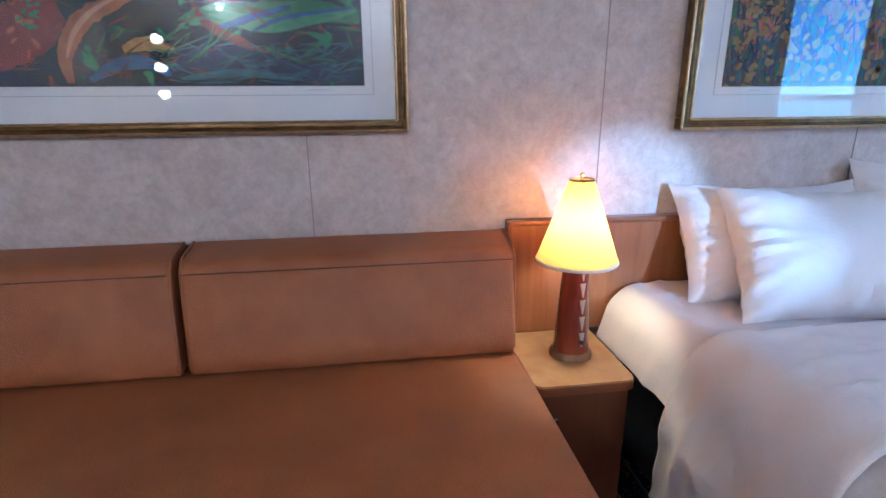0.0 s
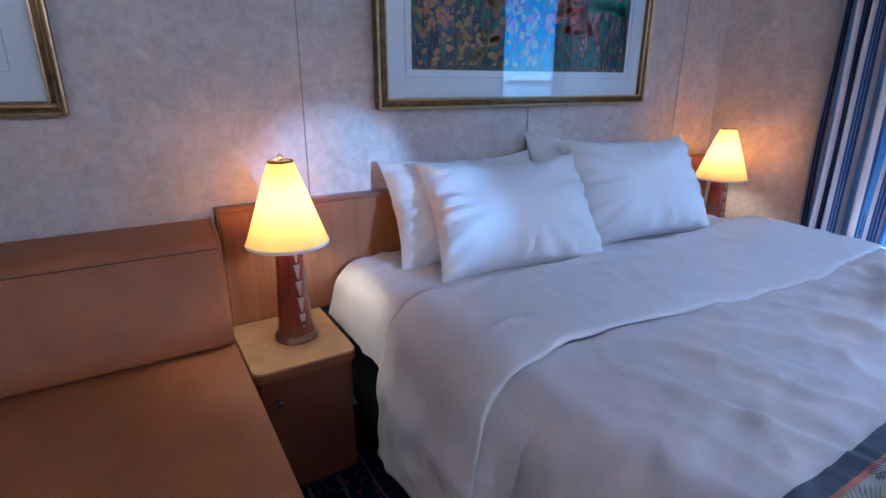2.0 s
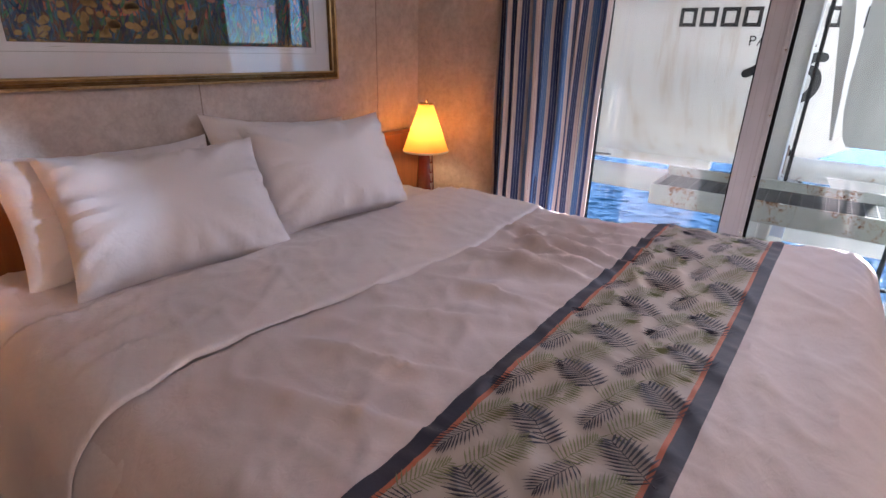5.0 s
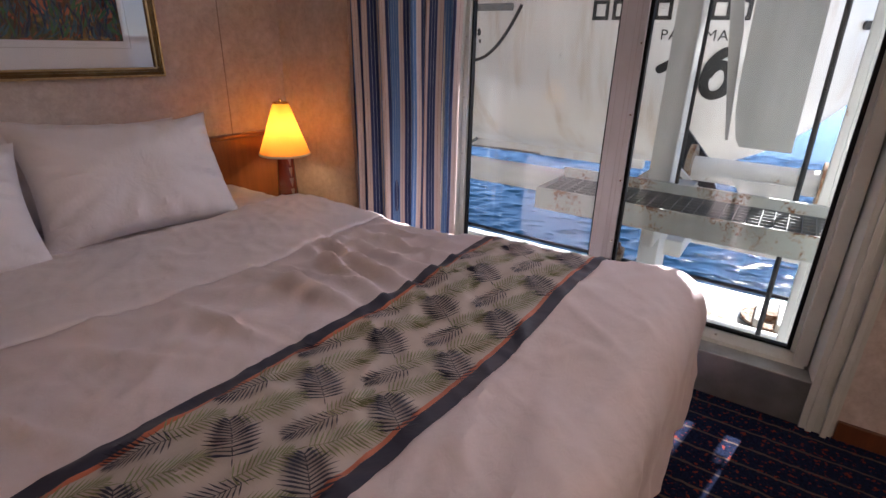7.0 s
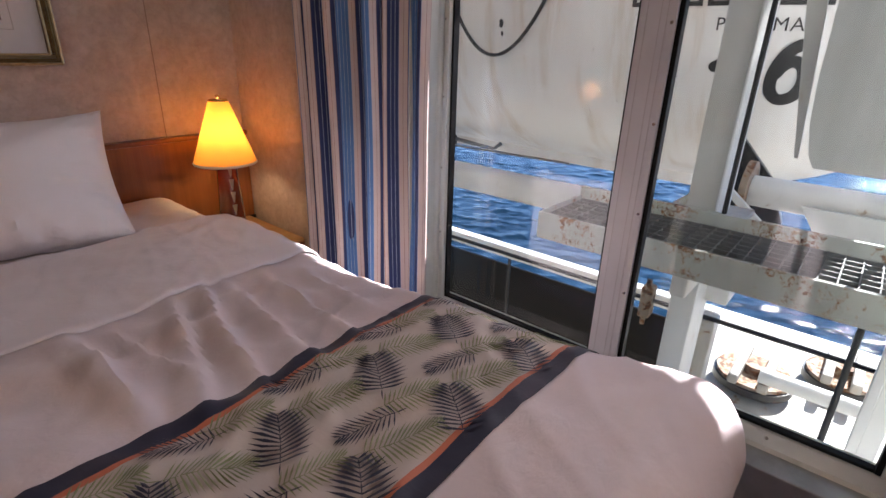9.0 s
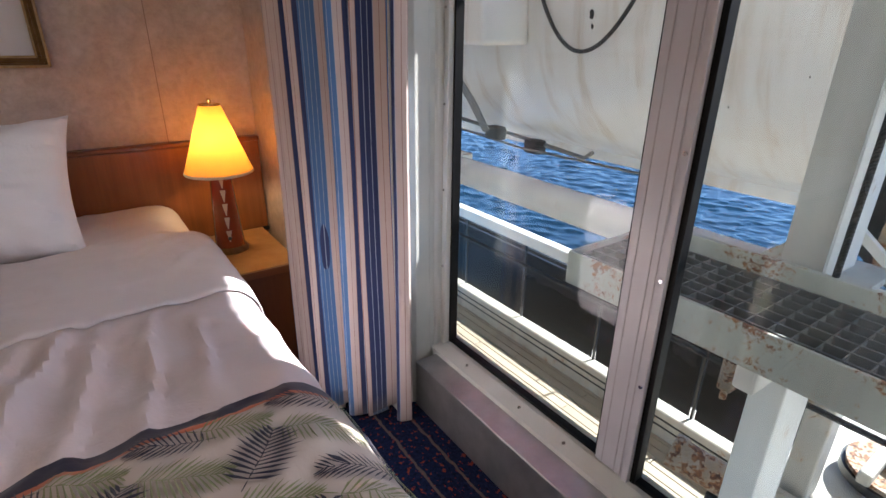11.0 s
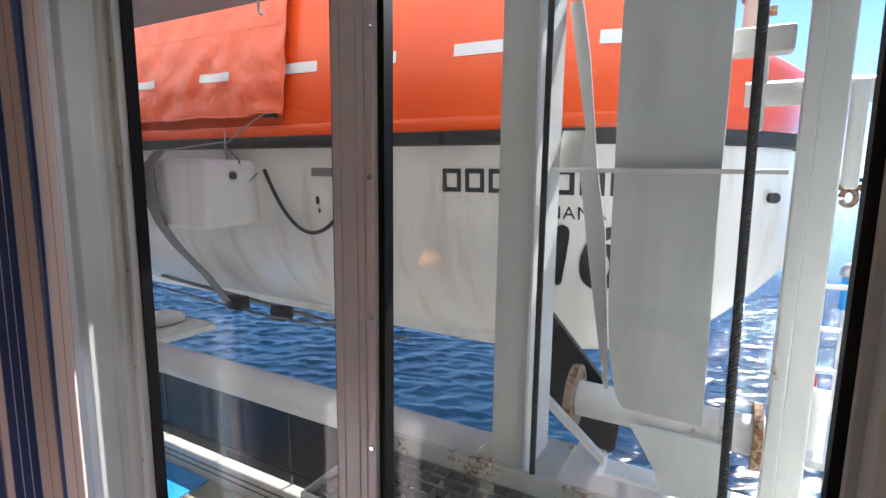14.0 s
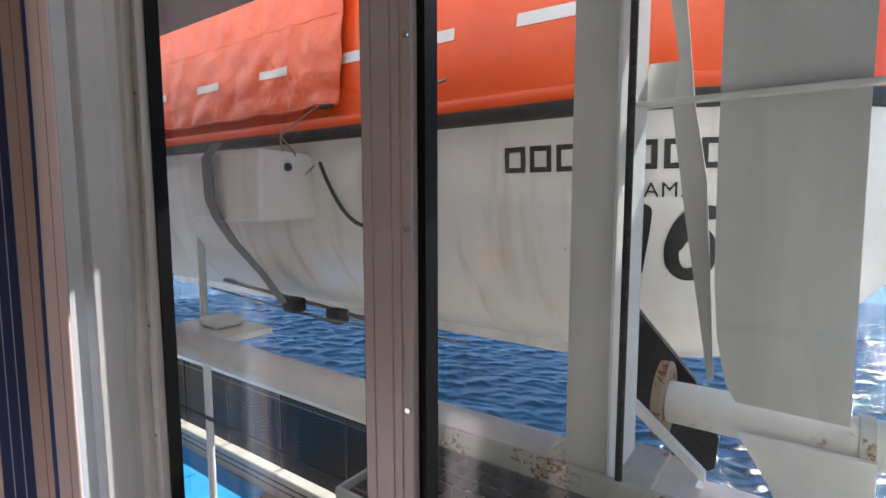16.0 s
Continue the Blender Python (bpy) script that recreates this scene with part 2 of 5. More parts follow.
glass = bpy.data.materials.new("window_glass")
glass.use_nodes = True
gn = glass.node_tree
gn.nodes.remove(gn.nodes["Principled BSDF"])
tr, gl, fz, mx, pw, sc = (gn.nodes.new(k) for k in ("ShaderNodeBsdfTransparent", "ShaderNodeBsdfGlossy", "ShaderNodeLayerWeight", "ShaderNodeMixShader", "ShaderNodeMath", "ShaderNodeMath"))
tr.inputs["Color"].default_value = (0.90, 0.94, 0.93, 1)
gl.inputs["Roughness"].default_value = 0.0
fz.inputs["Blend"].default_value = 0.5
pw.operation, sc.operation = "POWER", "MULTIPLY_ADD"
pw.inputs[1].default_value, sc.inputs[1].default_value, sc.inputs[2].default_value = 5.0, 0.9, 0.035
gn.links.new(fz.outputs["Facing"], pw.inputs[0])
gn.links.new(pw.outputs[0], sc.inputs[0])
gn.links.new(sc.outputs[0], mx.inputs[0])
gn.links.new(tr.outputs[0], mx.inputs[1])
gn.links.new(gl.outputs[0], mx.inputs[2])
gn.links.new(mx.outputs[0], gn.nodes["Material Output"].inputs[0])
picture_glass = glass.copy()
picture_glass.name = "picture_glass"
for n in picture_glass.node_tree.nodes:
    if n.bl_idname == "ShaderNodeBsdfTransparent":
        n.inputs["Color"].default_value = (0.985, 0.985, 0.985, 1)


smoked_glass = material("smoked_glass", (0.008, 0.008, 0.009), 0.45)
bsdf(smoked_glass).inputs["Specular IOR Level"].default_value = 0.15


def weathered(name, paint, paint2, start, rough=0.5, scale=4.0, fine=26.0):
    """Ship's paint: rust breaks through where a broad and a fine pattern meet, with a thin stained rim."""
    m = material(name, rough=rough)
    vec = coords(m)
    p = ramp(m, noise_tex(m, coords(m, (3, 3, 0.6)), 3, 6), [(0.35, paint), (0.65, paint2)])
    r = ramp(m, noise_tex(m, vec, 48, 5), [(0.35, (0.045, 0.018, 0.010)), (0.5, (0.16, 0.062, 0.024)), (0.68, (0.33, 0.15, 0.055))])
    mask = mix(m, 0.52, noise_tex(m, vec, scale, 4, 0.6), noise_tex(m, vec, fine, 7, 0.75, 0.4))
    tint = mix(m, ramp(m, mask, [(start - 0.045, (0, 0, 0)), (start, (0.55, 0.55, 0.55))]), p, (0.40, 0.26, 0.14))
    colour(m, mix(m, ramp(m, mask, [(start, (0, 0, 0)), (start + 0.018, (1, 1, 1))]), tint, r))
    first = bump(m, mask, 0.45, 0.012)
    bump(m, noise_tex(m, vec, 60, 5), 0.14, 0.005, first)
    return m


ship_white = weathered("weathered_ship_white", (0.70, 0.69, 0.66), (0.62, 0.615, 0.585), 0.648, 0.42, 5.0, 30.0)
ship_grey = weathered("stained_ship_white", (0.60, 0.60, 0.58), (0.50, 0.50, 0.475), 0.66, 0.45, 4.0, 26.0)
rusty_paint = weathered("rusted_white_paint", (0.53, 0.55, 0.52), (0.42, 0.44, 0.41), 0.552, 0.55, 6.0, 64.0)
# rust and stains on cream, with the base darkened to stand in for shade
stained_shaded_paint = weathered("stained_shaded_cream_paint", (0.44, 0.41, 0.36), (0.36, 0.33, 0.29), 0.60, 0.55, 6.0, 30.0)
rust = weathered("heavy_rust", (0.36, 0.30, 0.24), (0.27, 0.20, 0.14), 0.50, 0.75, 10.0, 40.0)
grating_mat = weathered("galvanised_grating", (0.16, 0.165, 0.165), (0.11, 0.115, 0.115), 0.62, 0.5, 8.0, 40.0)
black_paint = mottled("glossy_black_paint", (0.010, 0.010, 0.011), (0.022, 0.022, 0.022), 0.3, 20, 90, 0.1)
dark_screen = mottled("dark_tinted_screen", (0.008, 0.009, 0.011), (0.014, 0.015, 0.017), 0.55, 3)
bsdf(dark_screen).inputs["Specular IOR Level"].default_value = 0.15
rope_mat = material("tarred_wire_rope", rough=0.6)
rw = node(rope_mat, "ShaderNodeTexWave", Scale=55.0, Distortion=0.3)
rw.bands_direction = "DIAGONAL"
link(rope_mat, coords(rope_mat), rw.inputs["Vector"])
colour(rope_mat, ramp(rope_mat, rw.outputs["Fac"], [(0.2, (0.008, 0.008, 0.009)), (0.8, (0.040, 0.040, 0.042))]))
bump(rope_mat, rw.outputs["Fac"], 0.6, 0.004)
grey_rope = mottled("grey_rope", (0.16, 0.15, 0.14), (0.26, 0.25, 0.23), 0.85, 200, 300, 0.4)
strap_mat = mottled("grey_strap", (0.14, 0.14, 0.14), (0.20, 0.20, 0.20), 0.7, 30)

hull_mat = material("lifeboat_white_gelcoat", rough=0.35)
v = coords(hull_mat)
stain = noise_tex(hull_mat, coords(hull_mat, (1, 3.0, 0.35)), 2.2, 6, 0.65)
colour(hull_mat, mix(hull_mat, ramp(hull_mat, noise_tex(hull_mat, v, 60, 3, 0.5), [(0.74, (0, 0, 0)), (0.76, (0.6, 0.6, 0.6))]),
                     ramp(hull_mat, stain, [(0.33, (0.58, 0.51, 0.43)), (0.46, (0.69, 0.665, 0.63)), (0.7, (0.74, 0.73, 0.70))]), (0.20, 0.16, 0.12)))
orange_mat = material("lifeboat_orange_gelcoat", rough=0.3)
v = coords(orange_mat)
colour(orange_mat, ramp(orange_mat, noise_tex(orange_mat, v, 2.5, 5), [(0.3, (0.72, 0.075, 0.010)), (0.7, (0.80, 0.105, 0.016))]))
tarp_mat = material("orange_tarpaulin", rough=0.27)
v = coords(tarp_mat)
colour(tarp_mat, ramp(tarp_mat, noise_tex(tarp_mat, v, 5, 5), [(0.3, (0.72, 0.10, 0.035)), (0.7, (0.80, 0.15, 0.06))]))
bump(tarp_mat, noise_tex(tarp_mat, coords(tarp_mat, (1, 1, 0.75), rot=(0.5, 0, 0)), 6, 6, 0.62, 0.25), 0.9, 0.035)
reflector = material("silver_reflective_tape", (0.70, 0.72, 0.72), 0.35)
lettering = material("black_lettering", (0.015, 0.015, 0.015), 0.4)
bumper = mottled("black_rubber_fender", (0.012, 0.012, 0.013), (0.035, 0.033, 0.031), 0.55, 18, 120, 0.2)

teak = material("teak_deck_plank", rough=0.6)
oi = node(teak, "ShaderNodeObjectInfo")
g = noise_tex(teak, coords(teak, (30, 1.5, 30)), 1.0, 5)
tk = mix(teak, 0.5, ramp(teak, g, [(0.3, (0.27, 0.215, 0.155)), (0.7, (0.36, 0.295, 0.22))]), ramp(teak, oi.outputs["Random"], [(0.0, (0.28, 0.225, 0.16)), (1.0, (0.39, 0.32, 0.24))]))
colour(teak, tk)
caulk = material("deck_caulking", (0.035, 0.032, 0.03), 0.8)
red_paint = mottled("red_gloss_paint", (0.35, 0.015, 0.015), (0.42, 0.02, 0.02), 0.35, 8)
blue_paint = mottled("bright_blue_deck_paint", (0.02, 0.22, 0.55), (0.03, 0.28, 0.62), 0.45, 6)

sea_mat = material("open_sea", (0.004, 0.03, 0.07), 0.07)
colour(sea_mat, ramp(sea_mat, noise_tex(sea_mat, coords(sea_mat), 0.06, 4), [(0.35, (0.004, 0.014, 0.027)), (0.65, (0.006, 0.022, 0.042))]))
w1 = bump(sea_mat, noise_tex(sea_mat, coords(sea_mat, (1.0, 0.55, 1)), 2.2, 5, 0.6, 0.3), 1.0, 0.07)
bump(sea_mat, noise_tex(sea_mat, coords(sea_mat, (1.0, 0.7, 1)), 4.5, 4, 0.6, 0.3), 0.6, 0.03, w1)
bsdf(sea_mat).inputs["IOR"].default_value = 1.33
bsdf(sea_mat).inputs["Specular IOR Level"].default_value = 0.30
shore_mat = mottled("distant_wooded_shore", (0.05, 0.10, 0.16), (0.07, 0.13, 0.19), 0.9, 0.02)
bulb_mat = material("warm_lamp_glow", (1, 0.8, 0.5), 0.5)
bsdf(bulb_mat).inputs["Emission Color"].default_value = (1.0, 0.70, 0.36, 1)
bsdf(bulb_mat).inputs["Emission Strength"].default_value = 5.0


lens_mat = material("frosted_lamp_lens", (0.8, 0.75, 0.68), 0.6)
bsdf(lens_mat).inputs["Emission Color"].default_value = (1.0, 0.85, 0.65, 1)
bsdf(lens_mat).inputs["Emission Strength"].default_value = 0.4

# ---- mesh helpers ----
def finish(name, bm, mat, smooth=False):
    me = bpy.data.meshes.new(name)
    bmesh.ops.recalc_face_normals(bm, faces=bm.faces)
    bm.to_mesh(me)
    bm.free()
    for m in mat if isinstance(mat, (list, tuple)) else [mat]:
        me.materials.append(m)
    if smooth:
        me.shade_smooth()
        me.set_sharp_from_angle(angle=radians(40))
    return me


def part(name, bm, mat, parent=None, label="", smooth=False):
    ob = new(name, finish(name, bm, mat, smooth))
    if parent is not None:
        ob.parent = parent
    return tagged(ob, label)


def thing(name, label, category, group="", kind=""):
    return tagged(new(name), label, category, group, kind)


def structure(name, bm, mat, label="", category="", smooth=False):
    return tagged(part(name, bm, mat, None, label, smooth), label, category, "", "structure")


def box(x0, x1, y0, y1, z0, z1, bevel=0.0, seg=2, bm=None):
    bm = bm or bmesh.new()
    r = bmesh.ops.create_cube(bm, size=1.0)
    for q in r["verts"]:
        q.co = Vector(((x0 + x1) / 2 + q.co.x * (x1 - x0), (y0 + y1) / 2 + q.co.y * (y1 - y0), (z0 + z1) / 2 + q.co.z * (z1 - z0)))
    if bevel:
        es = {e for q in r["verts"] for e in q.link_edges}
        bmesh.ops.bevel(bm, geom=list(es), offset=bevel, segments=seg, profile=0.5, affect="EDGES")
    return bm


def tube(points, radius, sides=10, bm=None, cap=True):
    """A round tube along points; radius may be one number or one a point."""
    bm = bm or bmesh.new()
    pts = [Vector(p) for p in points]
    rad = radius if isinstance(radius, (list, tuple)) else [radius] * len(pts)
    rings, ref = [], Vector((0.31, 0.17, 0.93))
    for i, p in enumerate(pts):
        d = (pts[min(i + 1, len(pts) - 1)] - pts[max(i - 1, 0)]).normalized()
        a = d.cross(ref if abs(d.dot(ref)) < 0.95 else Vector((1, 0, 0))).normalized()
        b = d.cross(a)
        rings.append([bm.verts.new(p + rad[i] * (math.cos(2 * math.pi * k / sides) * a + math.sin(2 * math.pi * k / sides) * b)) for k in range(sides)])
    for r0, r1 in zip(rings, rings[1:]):
        for k in range(sides):
            bm.faces.new((r0[k], r0[(k + 1) % sides], r1[(k + 1) % sides], r1[k]))
    if cap:
        bm.faces.new(rings[0])
        bm.faces.new(rings[-1][::-1])
    return bm


def lathe(profile, centre, sides=32, bm=None, closed=True):
    """A turned body: (radius, z) profile round the vertical through centre."""
    bm = bm or bmesh.new()
    rings = [[bm.verts.new((centre[0] + r * math.cos(2 * math.pi * k / sides), centre[1] + r * math.sin(2 * math.pi * k / sides), z)) for k in range(sides)] for r, z in profile]
    for r0, r1 in zip(rings, rings[1:]):
        for k in range(sides):
            bm.faces.new((r0[k], r0[(k + 1) % sides], r1[(k + 1) % sides], r1[k]))
    if closed:
        bm.faces.new(rings[0][::-1])
        bm.faces.new(rings[-1])
    return bm


def prism(outline, axis, a, b, bm=None, bevel=0.0):
    """A flat outline of (p, q) pairs pushed along an axis from a to b; p, q are the two other axes in order."""
    bm = bm or bmesh.new()

    def at(p, q, h):
        return {"x": (h, p, q), "y": (p, h, q), "z": (p, q, h)}[axis]
    lo = [bm.verts.new(at(p, q, a)) for p, q in outline]
    hi = [bm.verts.new(at(p, q, b)) for p, q in outline]
    n = len(outline)
    bm.faces.new(lo)
    bm.faces.new(hi[::-1])
    for i in range(n):
        bm.faces.new((lo[i], lo[(i + 1) % n], hi[(i + 1) % n], hi[i]))
    if bevel:
        bmesh.ops.bevel(bm, geom=list(bm.edges), offset=bevel, segments=2, profile=0.5, affect="EDGES")
    return bm


def surface(fn, us, vs, bm=None, uvs=None):
    """A sheet through fn(u, v) over the two lists."""
    bm = bm or bmesh.new()
    rows = [[bm.verts.new(fn(u, w)) for w in vs] for u in us]
    layer = bm.loops.layers.uv.new("UVMap") if uvs else None
    for i in range(len(us) - 1):
        for j in range(len(vs) - 1):
            f = bm.faces.new((rows[i][j], rows[i + 1][j], rows[i + 1][j + 1], rows[i][j + 1]))
            if uvs:
                for lp, (a, b) in zip(f.loops, ((i, j), (i + 1, j), (i + 1, j + 1), (i, j + 1))):
                    lp[layer].uv = uvs(us[a], vs[b])
    return bm


def steps(a, b, n):
    return [a + (b - a) * i / n for i in range(n + 1)]


# ---- the cabin shell ----
WALL_Y, CORNER_X, WIN_X, BACK_Y, LEFT_X, CEIL = 1.70, 2.95, 3.15, -2.3, -2.4, 2.12
structure("wall_north", box(LEFT_X - 0.1, CORNER_X + 0.3, WALL_Y, WALL_Y + 0.08, 0, CEIL), wallpaper, "beige marbled vinyl wallpaper wall behind the bed", "wall")
structure("wall_east_return", box(CORNER_X, CORNER_X + 0.3, 1.00, WALL_Y, 0, CEIL), wallpaper, "short beige marbled wall beside the curtain", "wall")
structure("wall_east", box(WIN_X + 0.002, WIN_X + 0.2, BACK_Y, -0.90, 0, CEIL), wallpaper, "beige marbled wall beside the balcony window", "wall")
structure("wall_south", box(LEFT_X - 0.1, WIN_X + 0.2, BACK_Y - 0.08, BACK_Y, 0, CEIL), wallpaper, "beige marbled cabin wall opposite the bed", "wall")
structure("wall_west", box(LEFT_X - 0.1, LEFT_X, BACK_Y, WALL_Y, 0, CEIL), wallpaper, "beige marbled cabin wall", "wall")
structure("ceiling", box(LEFT_X - 0.1, WIN_X + 0.2, BACK_Y - 0.08, WALL_Y + 0.08, CEIL, CEIL + 0.06), ceiling_mat, "off-white panelled cabin ceiling", "ceiling")
structure("floor", box(LEFT_X - 0.1, WIN_X + 0.02, BACK_Y - 0.08, WALL_Y + 0.08, -0.05, 0), carpet, "navy carpet with red flecks and tan lines", "floor")
for sxx in (-1.14, -0.20, 0.72, 1.655, 2.615):
    structure("trim", box(sxx - 0.0015, sxx + 0.0015, WALL_Y - 0.002, WALL_Y + 0.01, 0.05, CEIL), seam_mat, "thin vertical joint between wall panels", "joint")
structure("baseboard", box(WIN_X - 0.012, WIN_X + 0.004, BACK_Y, -0.925, 0, 0.075, 0.003), cherry_dark, "dark wooden baseboard at the window wall", "baseboard")

# ---- balcony window ----
GX, TOPZ, SILLZ = 3.315, 2.06, 0.222
YL, YM0, YM1, YR = 0.77, 0.095, -0.005, -0.735
window = thing("window_1", "tall two-pane window in white metal frame", "window", kind="structure")
FLUTES = ((0.0, 0.0), (0.10, 0.0), (0.14, 0.010), (0.30, 0.011), (0.36, 0.001), (0.58, 0.0), (0.62, 0.008), (0.70, 0.008), (0.74, 0.0), (1.0, 0.0))
JX = 3.075
wave = [(JX + (GX - JX) * k / 60, 0.775 + 0.022 * k / 60 + float(np.interp(k / 60, [a for a, b in FLUTES], [b for a, b in FLUTES]))) for k in range(61)]
part("jamb", prism(wave + [(GX, 1.02), (JX, 1.02)], "z", 0, TOPZ + 0.06), white_metal, window, "white painted steel jamb, vertically fluted")
part("jamb", prism([(WIN_X - 0.01, -0.82), (GX + 0.03, -0.79), (GX + 0.03, -0.92), (WIN_X - 0.01, -0.92)], "z", 0, TOPZ + 0.06), white_metal, window, "white painted steel jamb")
for y0, y1, x0, x1 in ((0.80, 0.845, 3.235, 3.28), (0.772, 0.802, 3.272, GX + 0.01), (-0.755, -0.737, 3.285, GX + 0.01), (-0.80, -0.752, 3.235, 3.30), (-0.86, -0.84, WIN_X - 0.022, WIN_X), (-0.905, -0.885, WIN_X - 0.03, WIN_X)):
    part("moulding", box(x0, x1, y0, y1, SILLZ - 0.02 if x0 > WIN_X else 0, TOPZ, 0.003), white_metal, window)
part("sill", prism([(3.235, 0.19), (3.235, 0.205), (3.28, SILLZ), (GX + 0.03, SILLZ), (GX + 0.03, 0.10), (3.25, 0.10)], "y", -0.79, 0.80), white_metal, window, "white sloping sill")
part("head", box(WIN_X, GX + 0.03, -0.80, 0.80, TOPZ, CEIL, 0.003), white_metal, window)
part("mullion", box(3.285, GX + 0.02, YM1 + 0.012, YM0, SILLZ, TOPZ, 0.003), mullion_mat, window, "grey lacquered mullion")
for yy in (YM0 - 0.022, YM0 - 0.060, YM0 - 0.078):
    part("mullion_groove", box(3.2835, 3.2855, yy - 0.0012, yy + 0.0012, SILLZ, TOPZ), groove_mat, window)
part("bead", box(3.279, 3.30, YM1 - 0.004, YM1 + 0.014, SILLZ, TOPZ, 0.002), mullion_mat, window, "grey screwed glazing bead")
for a, b in ((YL - 0.006, YL + 0.004), (YM1 - 0.018, YM1 - 0.004), (YR - 0.004, YR + 0.012), (YM0 - 0.001, YM0 + 0.006)):
    part("gasket", box(3.292, GX + 0.006, a, b, SILLZ, TOPZ), gasket, window)
for a, b in ((YM0, YL), (YR, YM1)):
    part("gasket", box(3.295, GX + 0.004, a, b, SILLZ, SILLZ + 0.010), gasket, window)
    pane = part("pane", box(GX, GX + 0.006, a, b, SILLZ, TOPZ), glass, window, "clear glass pane")
    pane.visible_shadow = False


def screw(x, y, z):
    bm = tube([(x, y, z), (x - 0.0035, y, z)], [0.0055, 0.0045], 10)
    tube([(x - 0.0036, y, z), (x - 0.004, y, z)], 0.002, 6, bm)
    return bm


for zz in (0.51, 0.78, 1.05, 1.318, 1.585, 1.85):
    part("screw", screw(3.279, YM1 + 0.005, zz), chrome, window)
    part("screw", screw(3.272, 0.788, zz + 0.013), chrome, window)
for yy in (0.62, 0.36, 0.18, -0.2, -0.48):
    part("screw", tube([(3.262, yy, 0.2135), (3.259, yy, 0.217)], 0.005, 8), chrome, window)
structure("threshold", box(WIN_X, 3.24, -0.82, 0.775, 0, 0.188, 0.004), steel, "brushed steel threshold box under the window", "threshold")

# ---- bed ----
bed = thing("bed", "wide double bed with white linen against the cherry headboard", "bed")
BX0, BX1, BY0, BTOP = 0.795, 2.640, -0.475, 0.655
R = 0.105


def soft_noise(x, y, s, seed=0.0):
    return noise.noise(Vector((x * s, y * s, seed)))


# creases pulled in the duvet: start, end, height, width
CREASES = [(2.243, 0.70, 2.11, 0.21, 0.021, 0.045), (1.948, 0.66, 1.951, 0.28, 0.020, 0.050), (2.146, 0.66, 2.03, 0.24, 0.020, 0.040), (2.294, 0.65, 2.23, 0.20, 0.016, 0.040),
           (2.017, 0.60, 2.04, 0.33, 0.012, 0.030), (1.706, 0.66, 1.726, 0.28, 0.007, 0.030), (2.40, 0.64, 2.34, 0.22, 0.014, 0.035), (1.45, 0.62, 1.60, 0.33, 0.007, 0.035),
           (1.05, 0.62, 1.16, 0.22, 0.009, 0.035), (1.22, 0.66, 1.33, 0.30, 0.008, 0.030), (2.18, 0.20, 2.12, 0.02, 0.003, 0.040), (2.47, 0.58, 2.44, 0.30, 0.012, 0.030)]


def foot_end(y):
    """1 over the foot of the bed, fading to 0 towards the pillows."""
    f = min(1.0, max(0.0, (0.48 - y) / 0.40))
    return f * f * (3 - 2 * f)


def wrinkle(x, y):
    """Height of the duvet's creases."""
    h = 0.008 * soft_noise(x, y, 2.3, 3.1) + 0.004 * soft_noise(x, y, 5.0, 7.7)
    g = min(1.0, max(0.0, (x - 1.95) / 0.40))
    h += 0.042 * g * g * (3 - 2 * g) * foot_end(y)      # plumper towards the window and the foot
    for turn, width, deep, seed in ((0.5, 2.2, 0.0035, 11.0), (1.15, 3.1, 0.0030, 17.0), (-0.3, 2.7, 0.0025, 23.0)):
        f = noise.noise(Vector(((x * math.cos(turn) + y * math.sin(turn)) * width, (y * math.cos(turn) - x * math.sin(turn)) * width * 3.2, seed)))
        h += deep * max(0.0, 1 - abs(f) * 9)            # fine sharp creases
    q = noise.noise(Vector((x * 4.0 + 1.5 * y, y * 9.0 - 2.0 * x, 3.3)))
    h += 0.006 * max(0.0, 1 - abs(q) * 5) + 0.0025 * soft_noise(x, y, 14.0, 2.2)
    a = (x - 2.05) * 0.94 + (y - 0.45) * 0.34          # across the diagonal creases
    b = -(x - 2.05) * 0.34 + (y - 0.45) * 0.94         # along them
    zone = math.exp(-((x - 2.05) / 0.42) ** 2 - ((y - 0.42) / 0.26) ** 2)
    ph = a * 44 + 3.4 * soft_noise(x, y, 2.6, 1.7) + 1.2 * math.sin(b * 6)
    h += zone * 0.008 * math.sin(ph)
    for x0, y0, x1, y1, high, wide in CREASES:
        lx, ly = x1 - x0, y1 - y0
        length = math.hypot(lx, ly)
        t = ((x - x0) * lx + (y - y0) * ly) / length ** 2
        if -0.15 < t < 1.15:
            d = ((x - x0) * ly - (y - y0) * lx) / length + 0.018 * soft_noise(x, y, 5.0, x0 * 9)
            if abs(d) < 0.16:
                run = max(0.0, math.sin(math.pi * (t + 0.15) / 1.3)) ** 0.8
                h += 1.5 * high * run * math.exp(-(d / (0.75 * wide if d > 0 else 0.30 * wide)) ** 2)
    edge = math.exp(-((y - 0.56) / 0.20) ** 2) * (0.5 + 0.5 * math.tanh((x - 1.5) * 4))
    h += edge * 0.007 * math.sin(x * 30 + y * 26 + 2 * soft_noise(x, y, 4.0, 6.0))
    zone2 = math.exp(-((x - 1.25) / 0.40) ** 2 - ((y - 0.40) / 0.30) ** 2)
    h += zone2 * 0.008 * (1 - abs(noise.noise(Vector((x * 3 + y * 6, y * 3 - x * 2, 5.0)))) * 2)
    return h


